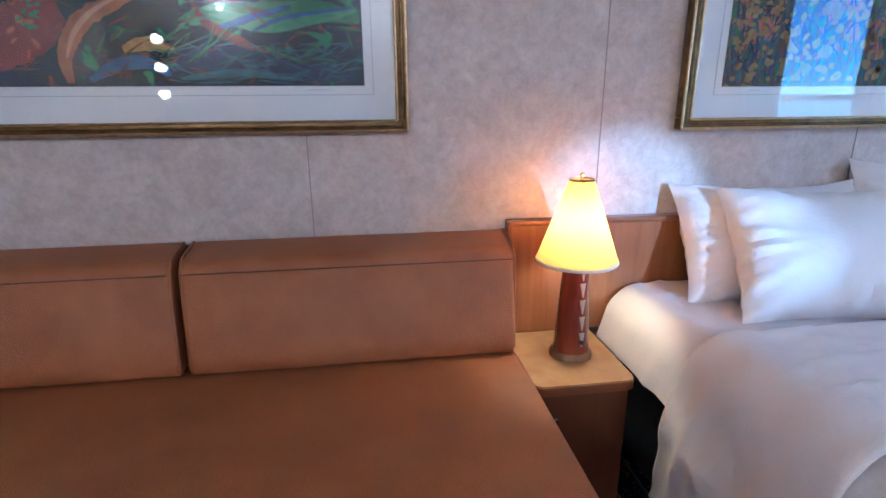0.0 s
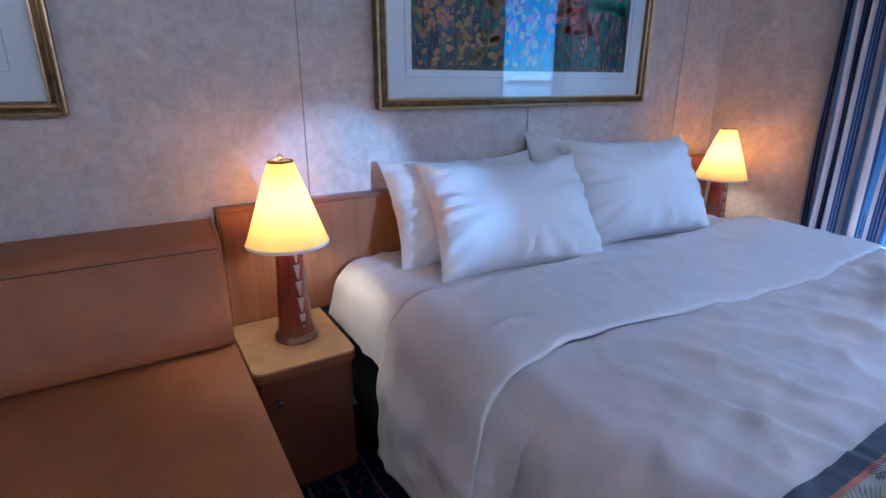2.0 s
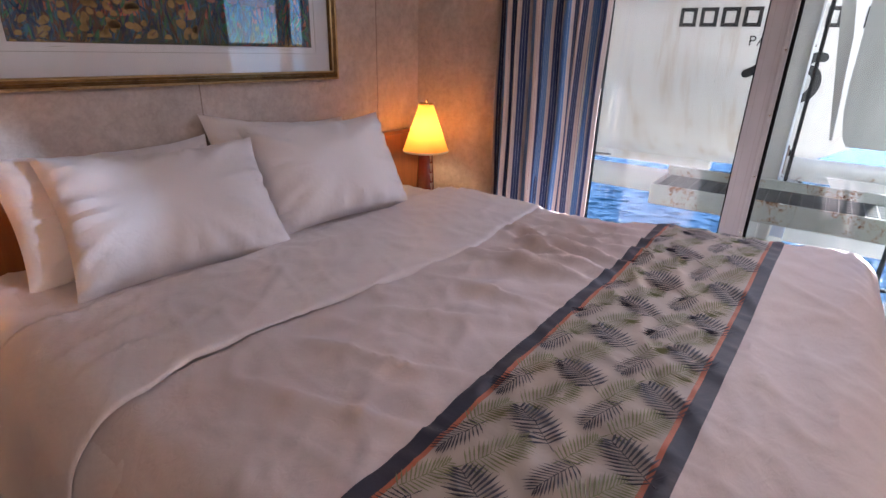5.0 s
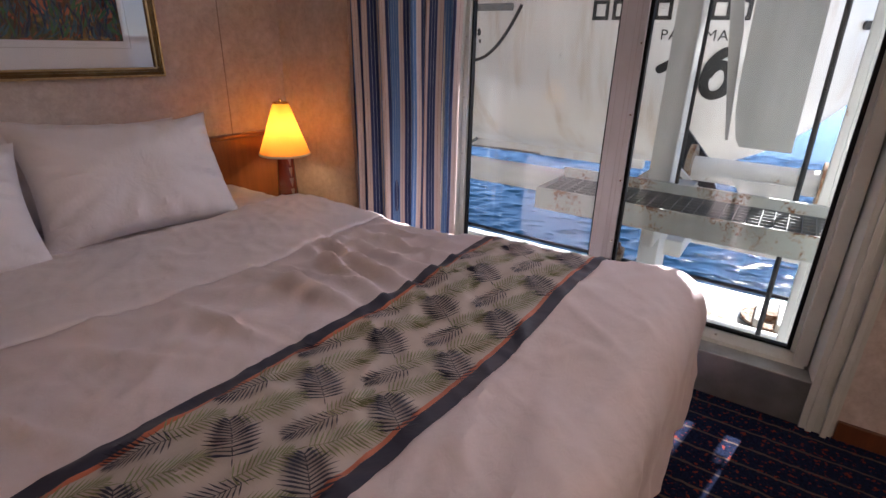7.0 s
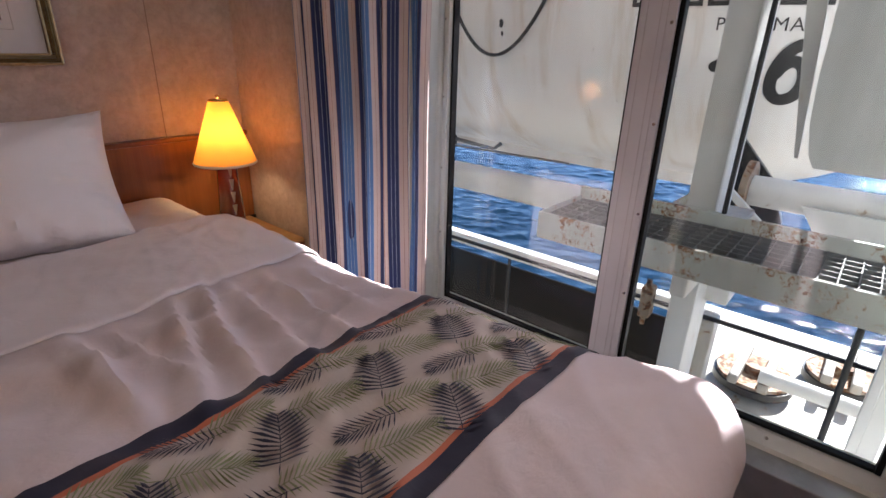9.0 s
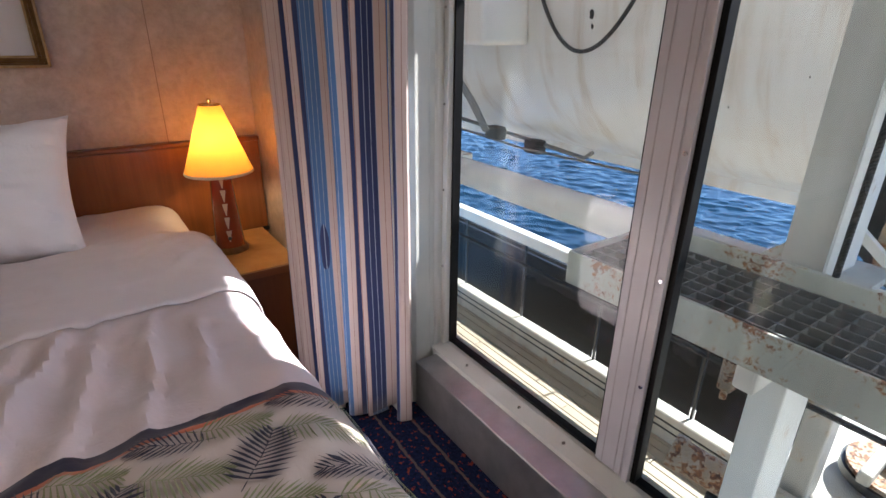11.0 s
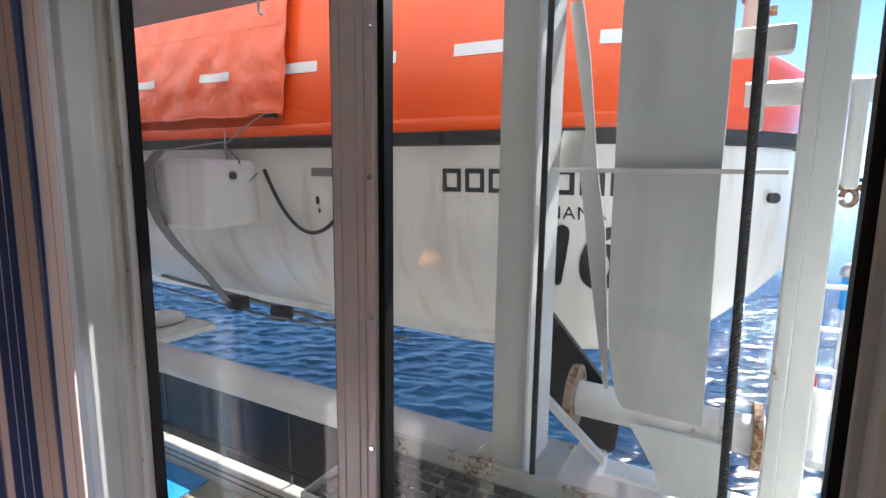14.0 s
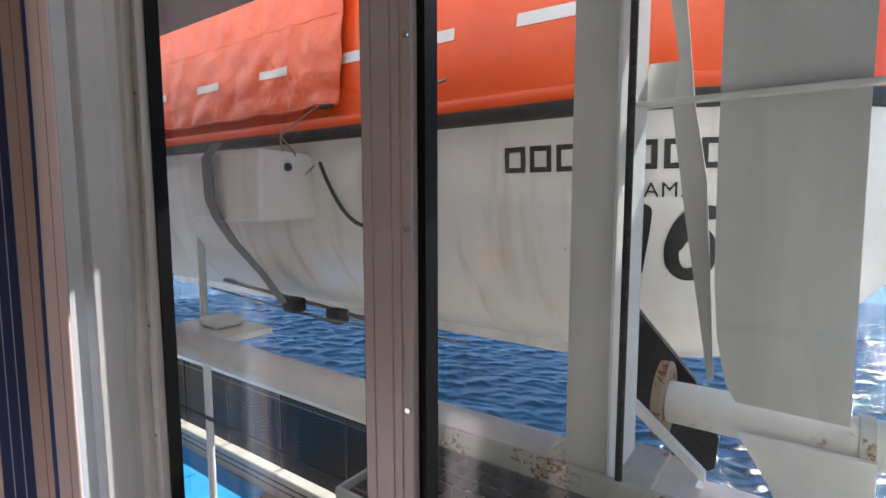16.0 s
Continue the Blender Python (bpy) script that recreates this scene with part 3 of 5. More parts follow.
def drape(u, w, x0, x1, y0, y1, top, r, ripple=0.018, lift=0.0, seed=0.0):
    """A cloth laid on a box: (u, w) is the place on the unrolled cloth, whose overhang falls over the edges."""
    du = min(u - (x0 + r), 0) + max(u - (x1 - r), 0)
    dw = min(w - (y0 + r), 0) + max(w - (y1 - r), 0) if y1 < 5 else min(w - (y0 + r), 0)
    d = math.hypot(du, dw)
    cx, cy = min(max(u, x0 + r), x1 - r), max(w, y0 + r)
    if d < 1e-6:
        return Vector((u, w, top + lift + wrinkle(u, w)))
    nx, ny = du / d, dw / d
    q = math.pi * r / 2
    if d < q:
        out, down = r * math.sin(d / r), r * (1 - math.cos(d / r))
    else:
        out, down = r, r + d - q
    s = (u if abs(ny) > abs(nx) else w) + 0.4 * math.atan2(ny, nx)
    fall = min(1.0, max(0.0, (d - q * 0.5) / 0.25))
    out += fall * (ripple * math.sin(s * 26 + 5 * soft_noise(u, w, 1.7, seed)) * (0.5 + soft_noise(u, w, 1.1, seed + 2)) + 0.8 * ripple * soft_noise(u, w, 8.0, seed + 4)) + (0.06 if du < 0 else -0.012) * fall
    out += fall * 0.014 * max(0.0, 1 - abs(noise.noise(Vector((s * 5.5, d * 1.3, seed + 6)))) * 5) + fall * 0.006 * soft_noise(s, d, 16.0, seed)
    k = 1 - min(1.0, d / q)
    return Vector((cx + nx * (out + lift), cy + ny * (out + lift), top + lift * max(0, 1 - down) - down + wrinkle(u, w) * k))


def duvet(u, w, lift=0.0):
    return drape(u, w, BX0, BX1 + 0.105 * foot_end(w + 0.50), BY0, 9, BTOP, R, 0.016, lift)


mat_bm = box(0.795, 2.595, -0.40, 1.655, 0.375, 0.632, 0.085, 5)
part("mattress", mat_bm, sheet, bed, "mattress in a white fitted sheet", True)
fitted = surface(lambda u, w: drape(u, w, 0.788, 2.60, -9, 9, 0.628, 0.088, 0.011, 0.006, 14.0), steps(0.64, 2.78, 150), steps(0.62, 1.648, 60))
part("fitted_sheet", fitted, sheet, bed, "white fitted sheet with gathered sides", True)
part("box_spring", box(0.80, 2.56, -0.36, 1.64, 0.08, 0.39, 0.03, 3), black_cloth, bed, "black fabric box spring", True)
for px in (0.9, 2.5):
    for py in (-0.28, 1.55):
        part("leg", tube([(px, py, 0), (px, py, 0.11)], 0.025, 12), chrome, bed)
us, ws = steps(BX0 - 0.46, BX1 + 0.46, 260), steps(BY0 - 0.44, 0.76, 120)
bm = surface(lambda u, w: duvet(u, w), us, ws)
duvet_ob = tagged(part("duvet", bm, duvet_mat, None, "", True), "rumpled white duvet with a grey leaf-print band, spread on the bed", "duvet")


def fold(u, w):
    """The folded-back head end of the duvet."""
    p = drape(u, w, BX0 - 0.012, BX1 + 0.002, BY0, 9, BTOP + 0.004, R, 0.014, 0.004, 9.0)
    edge = (w - 0.68) / 0.50
    p.z += 0.012 * math.sin(max(0, min(1, edge)) * math.pi) + 0.005 * soft_noise(p.x, p.y * 3, 2.2, 2.0) * (1 if edge > 0.05 else 0.3)
    if u > 2.25:
        p.z += 0.004 * (u - 2.25) / 0.4 * (1 - abs(soft_noise(u, w, 6.5, 8.0)) * 2.5)
    return p


def fold_edge(u, w):
    line = float(np.interp(u, (0.5, 0.85, 1.0, 1.27, 1.6, 1.95, 2.2, 2.5, 2.9), (0.02, 0.055, 0.078, 0.070, 0.032, -0.010, 0.004, 0.030, 0.045)))
    shift = (line + 0.006 * soft_noise(u, 0.0, 6.0, 5.0)) * max(0.0, 1 - (w - 0.682) / 0.4)
    p = fold(u, w + shift)
    if w < 0.69:
        p.z -= 0.0055
    return p


ws2 = steps(0.682, 1.19, 34) + [1.20]
bm = surface(fold_edge, us, ws2)
tf = tagged(part("turned_down_sheet", bm, sheet, None, "", True), "white turned-down top of the duvet below the pillows", "sheet")
sol = tf.modifiers.new("thickness", "SOLIDIFY")
sol.thickness, sol.offset = 0.0015, -1.0


def band_y(u, s):
    """Across the slightly skewed printed band: s is 0 at its foot edge and 1 at its head edge."""
    foot = np.interp(u, (0.7, 1.25, 2.2, 2.67), (-0.115, -0.132, -0.168, -0.190))
    head = np.interp(u, (1.0, 1.7, 1.95, 2.25, 2.67), (0.258, 0.256, 0.245, 0.222, 0.218))
    return float(foot + s * (head - foot))


def stripe(name, s0, s1, mat, lift, label):
    n = max(2, int((s1 - s0) / 0.028))
    bm = surface(lambda u, s: duvet(u, band_y(u, s), lift), us, steps(s0, s1, n))
    return part(name, bm, mat, duvet_ob, label, True)


stripe("printed_band", 0.085, 0.915, runner_mat, 0.0022, "grey band printed with palm leaves")
for a, b in ((0.915, 1.0), (0.0, 0.085)):
    stripe("border_stripe", a, b, navy_print, 0.0026, "navy border stripe")
for a, b in ((0.892, 0.916), (0.084, 0.108)):
    stripe("edge_line", a, b, orange_print, 0.0034, "thin coral line")


def palm(bm, cx, cy, turn, size, width, lift, leaflets=14, slant=0.7):
    """A palm leaf printed on the cloth: a midrib and slanting leaflets."""
    ca, sa = math.cos(turn), math.sin(turn)

    def put(a, b):
        return bm.verts.new(duvet(cx + a * ca - b * sa, cy + a * sa + b * ca, lift))

    def blade(a0, b0, a1, b1, t):
        l = math.hypot(a1 - a0, b1 - b0) or 1
        na, nb = -(b1 - b0) / l * t, (a1 - a0) / l * t
        am, bmid = a0 + (a1 - a0) * 0.55, b0 + (b1 - b0) * 0.55
        bm.faces.new((put(a0 - na * 0.4, b0 - nb * 0.4), put(am - na, bmid - nb), put(a1, b1), put(am + na, bmid + nb), put(a0 + na * 0.4, b0 + nb * 0.4)))
    curve = 0.10 * size
    for i in range(6):
        a0, a1 = -0.15 * size + i * 0.18 * size, -0.15 * size + (i + 1) * 0.18 * size
        blade(a0, curve * (a0 / size) ** 2, a1, curve * (a1 / size) ** 2, 0.0012)
    for i in range(leaflets):
        t = i / (leaflets - 1)
        a = size * (0.04 + 0.86 * t)
        reach = width * (math.sin(math.pi * (0.30 + 0.64 * t)) ** 0.75) * (1 + 0.08 * math.sin(i * 2.3))
        for s in (-1, 1):
            blade(a, curve * (a / size) ** 2, a + reach * slant * (0.35 + 1.2 * t), curve * (a / size) ** 2 + s * reach, (0.34 if width > 0.04 else 0.30) * size / leaflets / math.hypot(1, 1.1 * slant))


navy_bm, green_bm = bmesh.new(), bmesh.new()
rng = random.Random(11)
# one repeat of the print: across, along the band, direction, length, half-width, leaflets, slant
REPEAT = [(0.000, 0.855, 157, 0.105, 0.029, 13, 1.1, 1), (0.110, 0.610, 51, 0.112, 0.050, 13, 0.55, 1), (0.011, 0.405, 155, 0.105, 0.029, 13, 1.1, 1), (0.128, 0.185, 49, 0.112, 0.050, 13, 0.55, 1),
          (0.005, 0.637, -33, 0.136, 0.038, 17, 0.9, 0), (0.090, 0.815, -24, 0.108, 0.032, 14, 0.9, 0), (0.025, 0.215, -34, 0.140, 0.038, 17, 0.9, 0), (0.100, 0.370, -26, 0.108, 0.032, 14, 0.9, 0)]
for k in range(-7, 7):
    for dx, s, angle, size, half, leaflets, slant, navy in REPEAT:
        gx = 1.765 + 0.1955 * k + dx
        if 0.42 < gx < 3.02:
            turn = radians(angle) + rng.uniform(-0.05, 0.05)
            cy = band_y(gx, s)
            palm(navy_bm if navy else green_bm, gx - 0.5 * size * math.cos(turn), cy - 0.5 * size * math.sin(turn), turn, size, half, 0.0068 if navy else 0.0056, leaflets, slant)
part("leaf_print", navy_bm, navy_print, duvet_ob, "navy palm leaves printed on the band")
part("leaf_print", green_bm, green_print, duvet_ob, "sage green palm leaves printed on the band")


def pillow(label, centre, turn, lean, w, h, t, seed, roll=0):
    """A plump pillow standing on its long edge, leaning back by lean degrees."""
    n = 34
    bm = bmesh.new()
    rows = {}
    for side in (1, -1):
        for i in range(n + 1):
            for j in range(n + 1):
                a, b = 2 * i / n - 1, 2 * j / n - 1
                edge = i in (0, n) or j in (0, n)
                if edge and side < 0:
                    rows[side, i, j] = rows[1, i, j]
                    continue
                puff = (max(0, 1 - abs(a) ** 2.6) * max(0, 1 - abs(b) ** 2.4)) ** 0.55
                pinch = 1 - 0.075 * (1 - abs(b) ** 2) * abs(a) ** 3
                pinch2 = 1 - 0.10 * (1 - abs(a) ** 2) * abs(b) ** 3
                near = max(abs(a), abs(b))
                ang = math.atan2(b, a)
                crease = 0.085 * near ** 2.2 * noise.noise(Vector((math.cos(ang) * 6, math.sin(ang) * 6, seed + near))) * (1 - near ** 8)
                run = (b if abs(a) > abs(b) else a) * 24 + 5 * noise.noise(Vector((a * 2, b * 2, seed + 9)))
                crease += 0.016 * max(0.0, (near - 0.55) / 0.45) * (1 - near ** 12) * math.sin(run) * (0.4 + abs(noise.noise(Vector((a * 3, b * 3, seed + 5)))) * 2)
                z = side * t / 2 * puff * (1 + 0.22 * noise.noise(Vector((a * 1.6, b * 1.6, seed)))) + crease * t * 2.2
                sag = -0.03 * h * (1 - a * a) * (b > 0) * b
                rows[side, i, j] = bm.verts.new((a * w / 2 * pinch, z, b * h / 2 * pinch2 + sag + h / 2))
    for side in (1, -1):
        for i in range(n):
            for j in range(n):
                q = [rows[side, i, j], rows[side, i + 1, j], rows[side, i + 1, j + 1], rows[side, i, j + 1]]
                bm.faces.new(q)
    ob = part("pillow", bm, pillowcase, None, "", True)
    tagged(ob, label, "pillow", "pillows on the bed")
    ob.matrix_world = pose(*centre, lean, roll, turn)
    return ob


pillow("plump white pillow leaning on the pillow behind it", (1.315, 1.24, 0.632), -10, -38, 0.64, 0.44, 0.225, 1.0)
pillow("white pillow propped against the headboard", (1.275, 1.45, 0.620), -3, -30, 0.66, 0.41, 0.20, 2.0)
pillow("plump white pillow leaning on the pillow behind it", (1.965, 1.26, 0.632), -8, -31, 0.66, 0.45, 0.23, 3.0)
pillow("white pillow propped against the headboard", (1.910, 1.475, 0.625), -4, -25, 0.68, 0.43, 0.20, 4.0, 5)

# ---- headboard ----
hb = thing("headboard", "long cherry wood headboard fixed to the wall", "headboard")
part("panel", box(0.418, 2.944, 1.668, WALL_Y, 0.44, 0.852, 0.004), cherry, hb)
part("top_rail", box(0.412, 2.946, 1.655, WALL_Y, 0.848, 0.868, 0.006), cherry_edge, hb)
part("end_rail", box(0.412, 0.428, 1.660, WALL_Y, 0.44, 0.850, 0.004), cherry_edge, hb)
part("bottom_rail", box(0.412, 2.946, 1.660, WALL_Y, 0.455, 0.472, 0.003), black_cloth, hb)


# ---- nightstands ----
def rounded(x0, x1, y0, y1, r, n=6):
    """A table outline with its two front corners rounded."""
    out = [(x1, y1), (x0, y1)]
    for k in range(n + 1):
        a = math.pi + math.pi / 2 * k / n
        out.append((x0 + r + r * math.cos(a), y0 + r + r * math.sin(a)))
    for k in range(n + 1):
        a = 1.5 * math.pi + math.pi / 2 * k / n
        out.append((x1 - r + r * math.cos(a), y0 + r + r * math.sin(a)))
    return out


def nightstand(label, x0, x1, y0, y1, top):
    ns = thing("nightstand", label, "nightstand", "nightstands beside the bed")
    part("top", prism(rounded(x0, x1, y0, y1, 0.03), "z", top - 0.006, top), laminate, ns, "mottled yellow laminate top")
    part("edge_band", prism(rounded(x0 - 0.002, x1 + 0.002, y0 - 0.002, y1, 0.03), "z", top - 0.032, top - 0.006), cherry_edge, ns)
    part("body", box(x0 + 0.015, x1 - 0.012, y0 + 0.03, y1, 0.04, top - 0.032, 0.003), cherry_dark, ns)
    part("plinth", box(x0 + 0.03, x1 - 0.03, y0 + 0.05, y1, 0, 0.04), black_cloth, ns)
    door = part("door", box(x0 + 0.018, x1 - 0.015, y0 + 0.014, y0 + 0.032, 0.045, top - 0.04, 0.002), cherry_dark, ns)
    part("knob", lathe([(0.004, 0.0), (0.006, 0.008), (0.012, 0.014), (0.010, 0.020), (0.001, 0.022)], (0, 0)), chrome, door, "small round knob", True).matrix_world = pose(x0 + 0.06, y0 + 0.014, top - 0.11, 90, 0, 0)
    return ns


nightstand("cherry nightstand with yellow top between sofa and bed", 0.412, 0.712, 1.315, WALL_Y - 0.035, 0.472)
nightstand("cherry nightstand with yellow top in the corner by the window", 2.615, 2.915, 1.215, WALL_Y - 0.035, 0.472)


# ---- table lamps ----
def table_lamp(label, x, y, z, turn, watts):
    lamp = thing("table_lamp", label, "lamp", "table lamps on the nightstands")
    part("base", lathe([(0.066, z), (0.066, z + 0.010), (0.060, z + 0.020), (0.050, z + 0.024)], (x, y)), bronze, lamp, "bronze disc base", True)
    part("column", lathe([(0.055, z + 0.022), (0.052, z + 0.06), (0.038, z + 0.30), (0.036, z + 0.315)], (x, y), 28), redwood, lamp, "red lacquered tapered column", True)
    ca, sa = math.cos(turn), math.sin(turn)
    for k in range(5):
        zt, zb = z + 0.30 - k * 0.052, z + 0.256 - k * 0.052
        bm = bmesh.new()
        vs = []
        for zz, half in ((zt, 0.0095), (zb, 0.0015)):
            rr = 0.055 - (zz - z - 0.022) / 0.29 * 0.0185
            for s in (-1, 1):
                a = turn + s * half / rr
                vs.append(bm.verts.new((x + (rr + 0.0022) * math.cos(a), y + (rr + 0.0022) * math.sin(a), zz)))
        bm.faces.new((vs[0], vs[1], vs[3], vs[2]))
        r = bmesh.ops.extrude_face_region(bm, geom=list(bm.faces))
        for q in [q for q in r["geom"] if isinstance(q, bmesh.types.BMVert)]:
            q.co -= Vector((ca, sa, 0)) * 0.004
        part("inlay_wedge", bm, inlay, lamp, "pale wedge inlay")
    part("switch", tube([(x + 0.050 * ca, y + 0.050 * sa, z + 0.062), (x + 0.056 * ca, y + 0.056 * sa, z + 0.062)], 0.007, 12), black_paint, lamp, "black push switch")
    part("stem", tube([(x, y, z + 0.31), (x, y, z + 0.55)], 0.006, 8), brass, lamp)
    bm = lathe([(0.120, z + 0.312), (0.036, z + 0.550)], (x, y), 40, closed=False)
    sh = part("shade", bm, shade_mat, lamp, "glowing yellow parchment cone shade", True)
    part("lower_piping", lathe([(0.1205, z + 0.307), (0.122, z + 0.311), (0.1195, z + 0.317), (0.1185, z + 0.311), (0.1205, z + 0.307)], (x, y), 40, closed=False), trim_white, sh)
    part("upper_ring", lathe([(0.0365, z + 0.547), (0.0375, z + 0.551), (0.035, z + 0.554), (0.034, z + 0.549), (0.0365, z + 0.547)], (x, y), 32, closed=False), brass, sh, "brass ring")
    for k in range(3):
        a = k * 2.094 + 0.4
        part("spoke", tube([(x, y, z + 0.55), (x + 0.035 * math.cos(a), y + 0.035 * math.sin(a), z + 0.55)], 0.0016, 6), brass, sh)
    part("finial", lathe([(0.004, z + 0.552), (0.003, z + 0.556), (0.008, z + 0.562), (0.007, z + 0.568), (0.001, z + 0.572)], (x, y), 16), brass, lamp, "brass finial", True)
    part("bulb", lathe([(0.012, z + 0.385), (0.026, z + 0.415), (0.028, z + 0.435), (0.018, z + 0.46), (0.002, z + 0.468)], (x, y), 16), bulb_mat, lamp, "lit bulb", True).visible_shadow = False
    li = new("lamp_light", bpy.data.lights.new("lamp_light", "POINT"))
    li.data.energy, li.data.color, li.data.shadow_soft_size = watts, (1.0, 0.71, 0.24), 0.03
    li.location = (x, y, z + 0.43)
    return lamp


table_lamp("lit red table lamp on the nightstand by the sofa", 0.582, 1.495, 0.472, -1.35, 0.125)
table_lamp("lit red table lamp on the nightstand by the window", 2.737, 1.475, 0.472, -1.75, 0.125)

# ---- sofa ----
sofa = thing("sofa", "tan leatherette sofa bench along the wall", "sofa")
SX0, SX1 = -1.72, 0.402
part("base", box(SX0 + 0.02, SX1 - 0.01, 0.80, WALL_Y - 0.01, 0.06, 0.34, 0.01), leather, sofa)


def cushion(name, x0, x1, prof, parent, label):
    """A long stuffed cushion with a (y, z) profile."""
    bm = prism(prof, "x", x0, x1)
    bmesh.ops.bevel(bm, geom=list(bm.edges), offset=0.018, segments=3, profile=0.6, affect="EDGES")
    return part(name, bm, leather, parent, label, True)


seat = cushion("seat", SX0, SX1, [(0.74, 0.345), (0.735, 0.475), (0.80, 0.497), (1.45, 0.494), (1.68, 0.485), (1.68, 0.345)], sofa, "tan leatherette seat cushion")
part("piping", tube([(SX1 - 0.006, 0.78, 0.490), (SX1 - 0.005, 1.2, 0.491), (SX1 - 0.006, 1.46, 0.489)], 0.004, 8), leather, seat)
for a, b in ((SX0, -0.567), (-0.547, 0.398)):
    back = cushion("back_cushion", a, b, [(1.475, 0.497), (1.468, 0.55), (1.505, 0.80), (1.53, 0.825), (1.655, 0.848), (1.685, 0.83), (1.685, 0.497)], sofa, "tan leatherette back cushion")
    part("seam", tube([(a + 0.01, 1.5035, 0.792), (b - 0.01, 1.5035, 0.792)], 0.0022, 6), cherry_dark, back)
    for ex in (a + 0.004, b - 0.004):
        part("piping", tube([(ex, 1.478, 0.52), (ex, 1.508, 0.80), (ex, 1.535, 0.828), (ex, 1.65, 0.846)], 0.004, 8), leather, back)


# ---- pictures ----
def picture(label, x0, x1, z0, z1, art, art_in):
    pic = thing("framed_picture", label, "picture", "framed pictures on the wall")
    y1, w = WALL_Y - 0.003, 0.036
    for nm, a, b, c, d in (("frame_bottom", x0, x1, z0, z0 + w), ("frame_top", x0, x1, z1 - w, z1), ("frame_side", x0, x0 + w, z0 + w, z1 - w), ("frame_side", x1 - w, x1, z0 + w, z1 - w)):
        f = part(nm, box(a, b, y1 - 0.040, y1, c, d, 0.006, 3), gold, pic, "antique gold moulding", True)
    for off, r, m in ((0.004, 0.0045, gold_bright), (0.017, 0.004, gold), (w - 0.003, 0.0035, gold_bright)):
        for p, q in (((x0 + off, z0 + off), (x1 - off, z0 + off)), ((x0 + off, z1 - off), (x1 - off, z1 - off)), ((x0 + off, z0 + off), (x0 + off, z1 - off)), ((x1 - off, z0 + off), (x1 - off, z1 - off))):
            part("bead", tube([(p[0], y1 - 0.040, p[1]), (q[0], y1 - 0.040, q[1])], r, 8), m, pic)
    part("backing", box(x0 + w - 0.006, x1 - w + 0.006, y1 - 0.020, y1 - 0.004, z0 + w - 0.006, z1 - w + 0.006), mat_board, pic, "white mat board behind glass")
    ax0, ax1, az0, az1 = x0 + art_in[0], x1 - art_in[0], z0 + art_in[1], z1 - art_in[1]
    part("art", box(ax0, ax1, y1 - 0.024, y1 - 0.0195, az0, az1), art, pic, "colourful impressionist print")
    part("glazing", box(x0 + w - 0.004, x1 - w + 0.004, y1 - 0.0335, y1 - 0.0315, z0 + w - 0.004, z1 - w + 0.004), picture_glass, pic, "clear picture glass").visible_shadow = False
    g = 0.026
    for a, b, c, d in ((ax0 - g, ax1 + g, az0 - g, az0 - g + 0.0016), (ax0 - g, ax0 - g + 0.0016, az0 - g, az1 + g), (ax1 + g - 0.0016, ax1 + g, az0 - g, az1 + g)):
        part("mat_line", box(a, b, y1 - 0.0215, y1 - 0.0195, c, d), line_mat, pic)
    for sx_, ln in ((ax0 + 0.10, 0.035), (ax1 - 0.16, 0.06)):
        part("pencil_mark", box(sx_, sx_ + ln, y1 - 0.0212, y1 - 0.0195, az0 - 0.012, az0 - 0.0105), line_mat, pic)
    return pic


def dabs(pic, seed, colour_mat, count, x0, x1, z0, z1, long, wide, lean):
    """Flat painted dabs scattered over a stretch of a print."""
    rng2 = random.Random(seed)
    bm = bmesh.new()
    for _ in range(count):
        x, z = rng2.uniform(x0, x1), rng2.uniform(z0, z1)
        a = lean + rng2.gauss(0, 0.45)
        l, w = long * rng2.uniform(0.5, 1.3) / 2, wide * rng2.uniform(0.5, 1.4) / 2
        ring = []
        for k in range(8):
            t = k * math.pi / 4
            p, q = l * math.cos(t), w * math.sin(t) * (1 + 0.3 * math.cos(t + seed))
            ring.append(bm.verts.new((min(max(x + p * math.cos(a) - q * math.sin(a), x0 - 0.004), x1 + 0.004), WALL_Y - 0.0278 - 0.00003 * seed, min(max(z + p * math.sin(a) + q * math.cos(a), z0), z1))))
        bm.faces.new(ring)
    return tagged(part("brush_dabs", bm, colour_mat, pic), kind="stuff")


def print_ink(name, a, b):
    return mottled(name, a, b, 0.6, 40)


ochre_ink, red_ink = print_ink("ochre_print_ink", (0.26, 0.15, 0.035), (0.40, 0.25, 0.07)), print_ink("coral_print_ink", (0.42, 0.09, 0.05), (0.50, 0.17, 0.09))
green_ink, teal_ink = print_ink("green_print_ink", (0.03, 0.12, 0.05), (0.06, 0.20, 0.08)), print_ink("teal_print_ink", (0.025, 0.09, 0.13), (0.05, 0.15, 0.20))
umber_ink = print_ink("umber_print_ink", (0.06, 0.025, 0.015), (0.16, 0.06, 0.03))
meadow = picture("gold-framed meadow print above the bed", 0.968, 2.312, 1.146, 1.98, art_meadow, (0.137, 0.132))
garden = picture("gold-framed garden print above the sofa", -1.25, 0.102, 1.153, 1.98, art_garden, (0.124, 0.132))

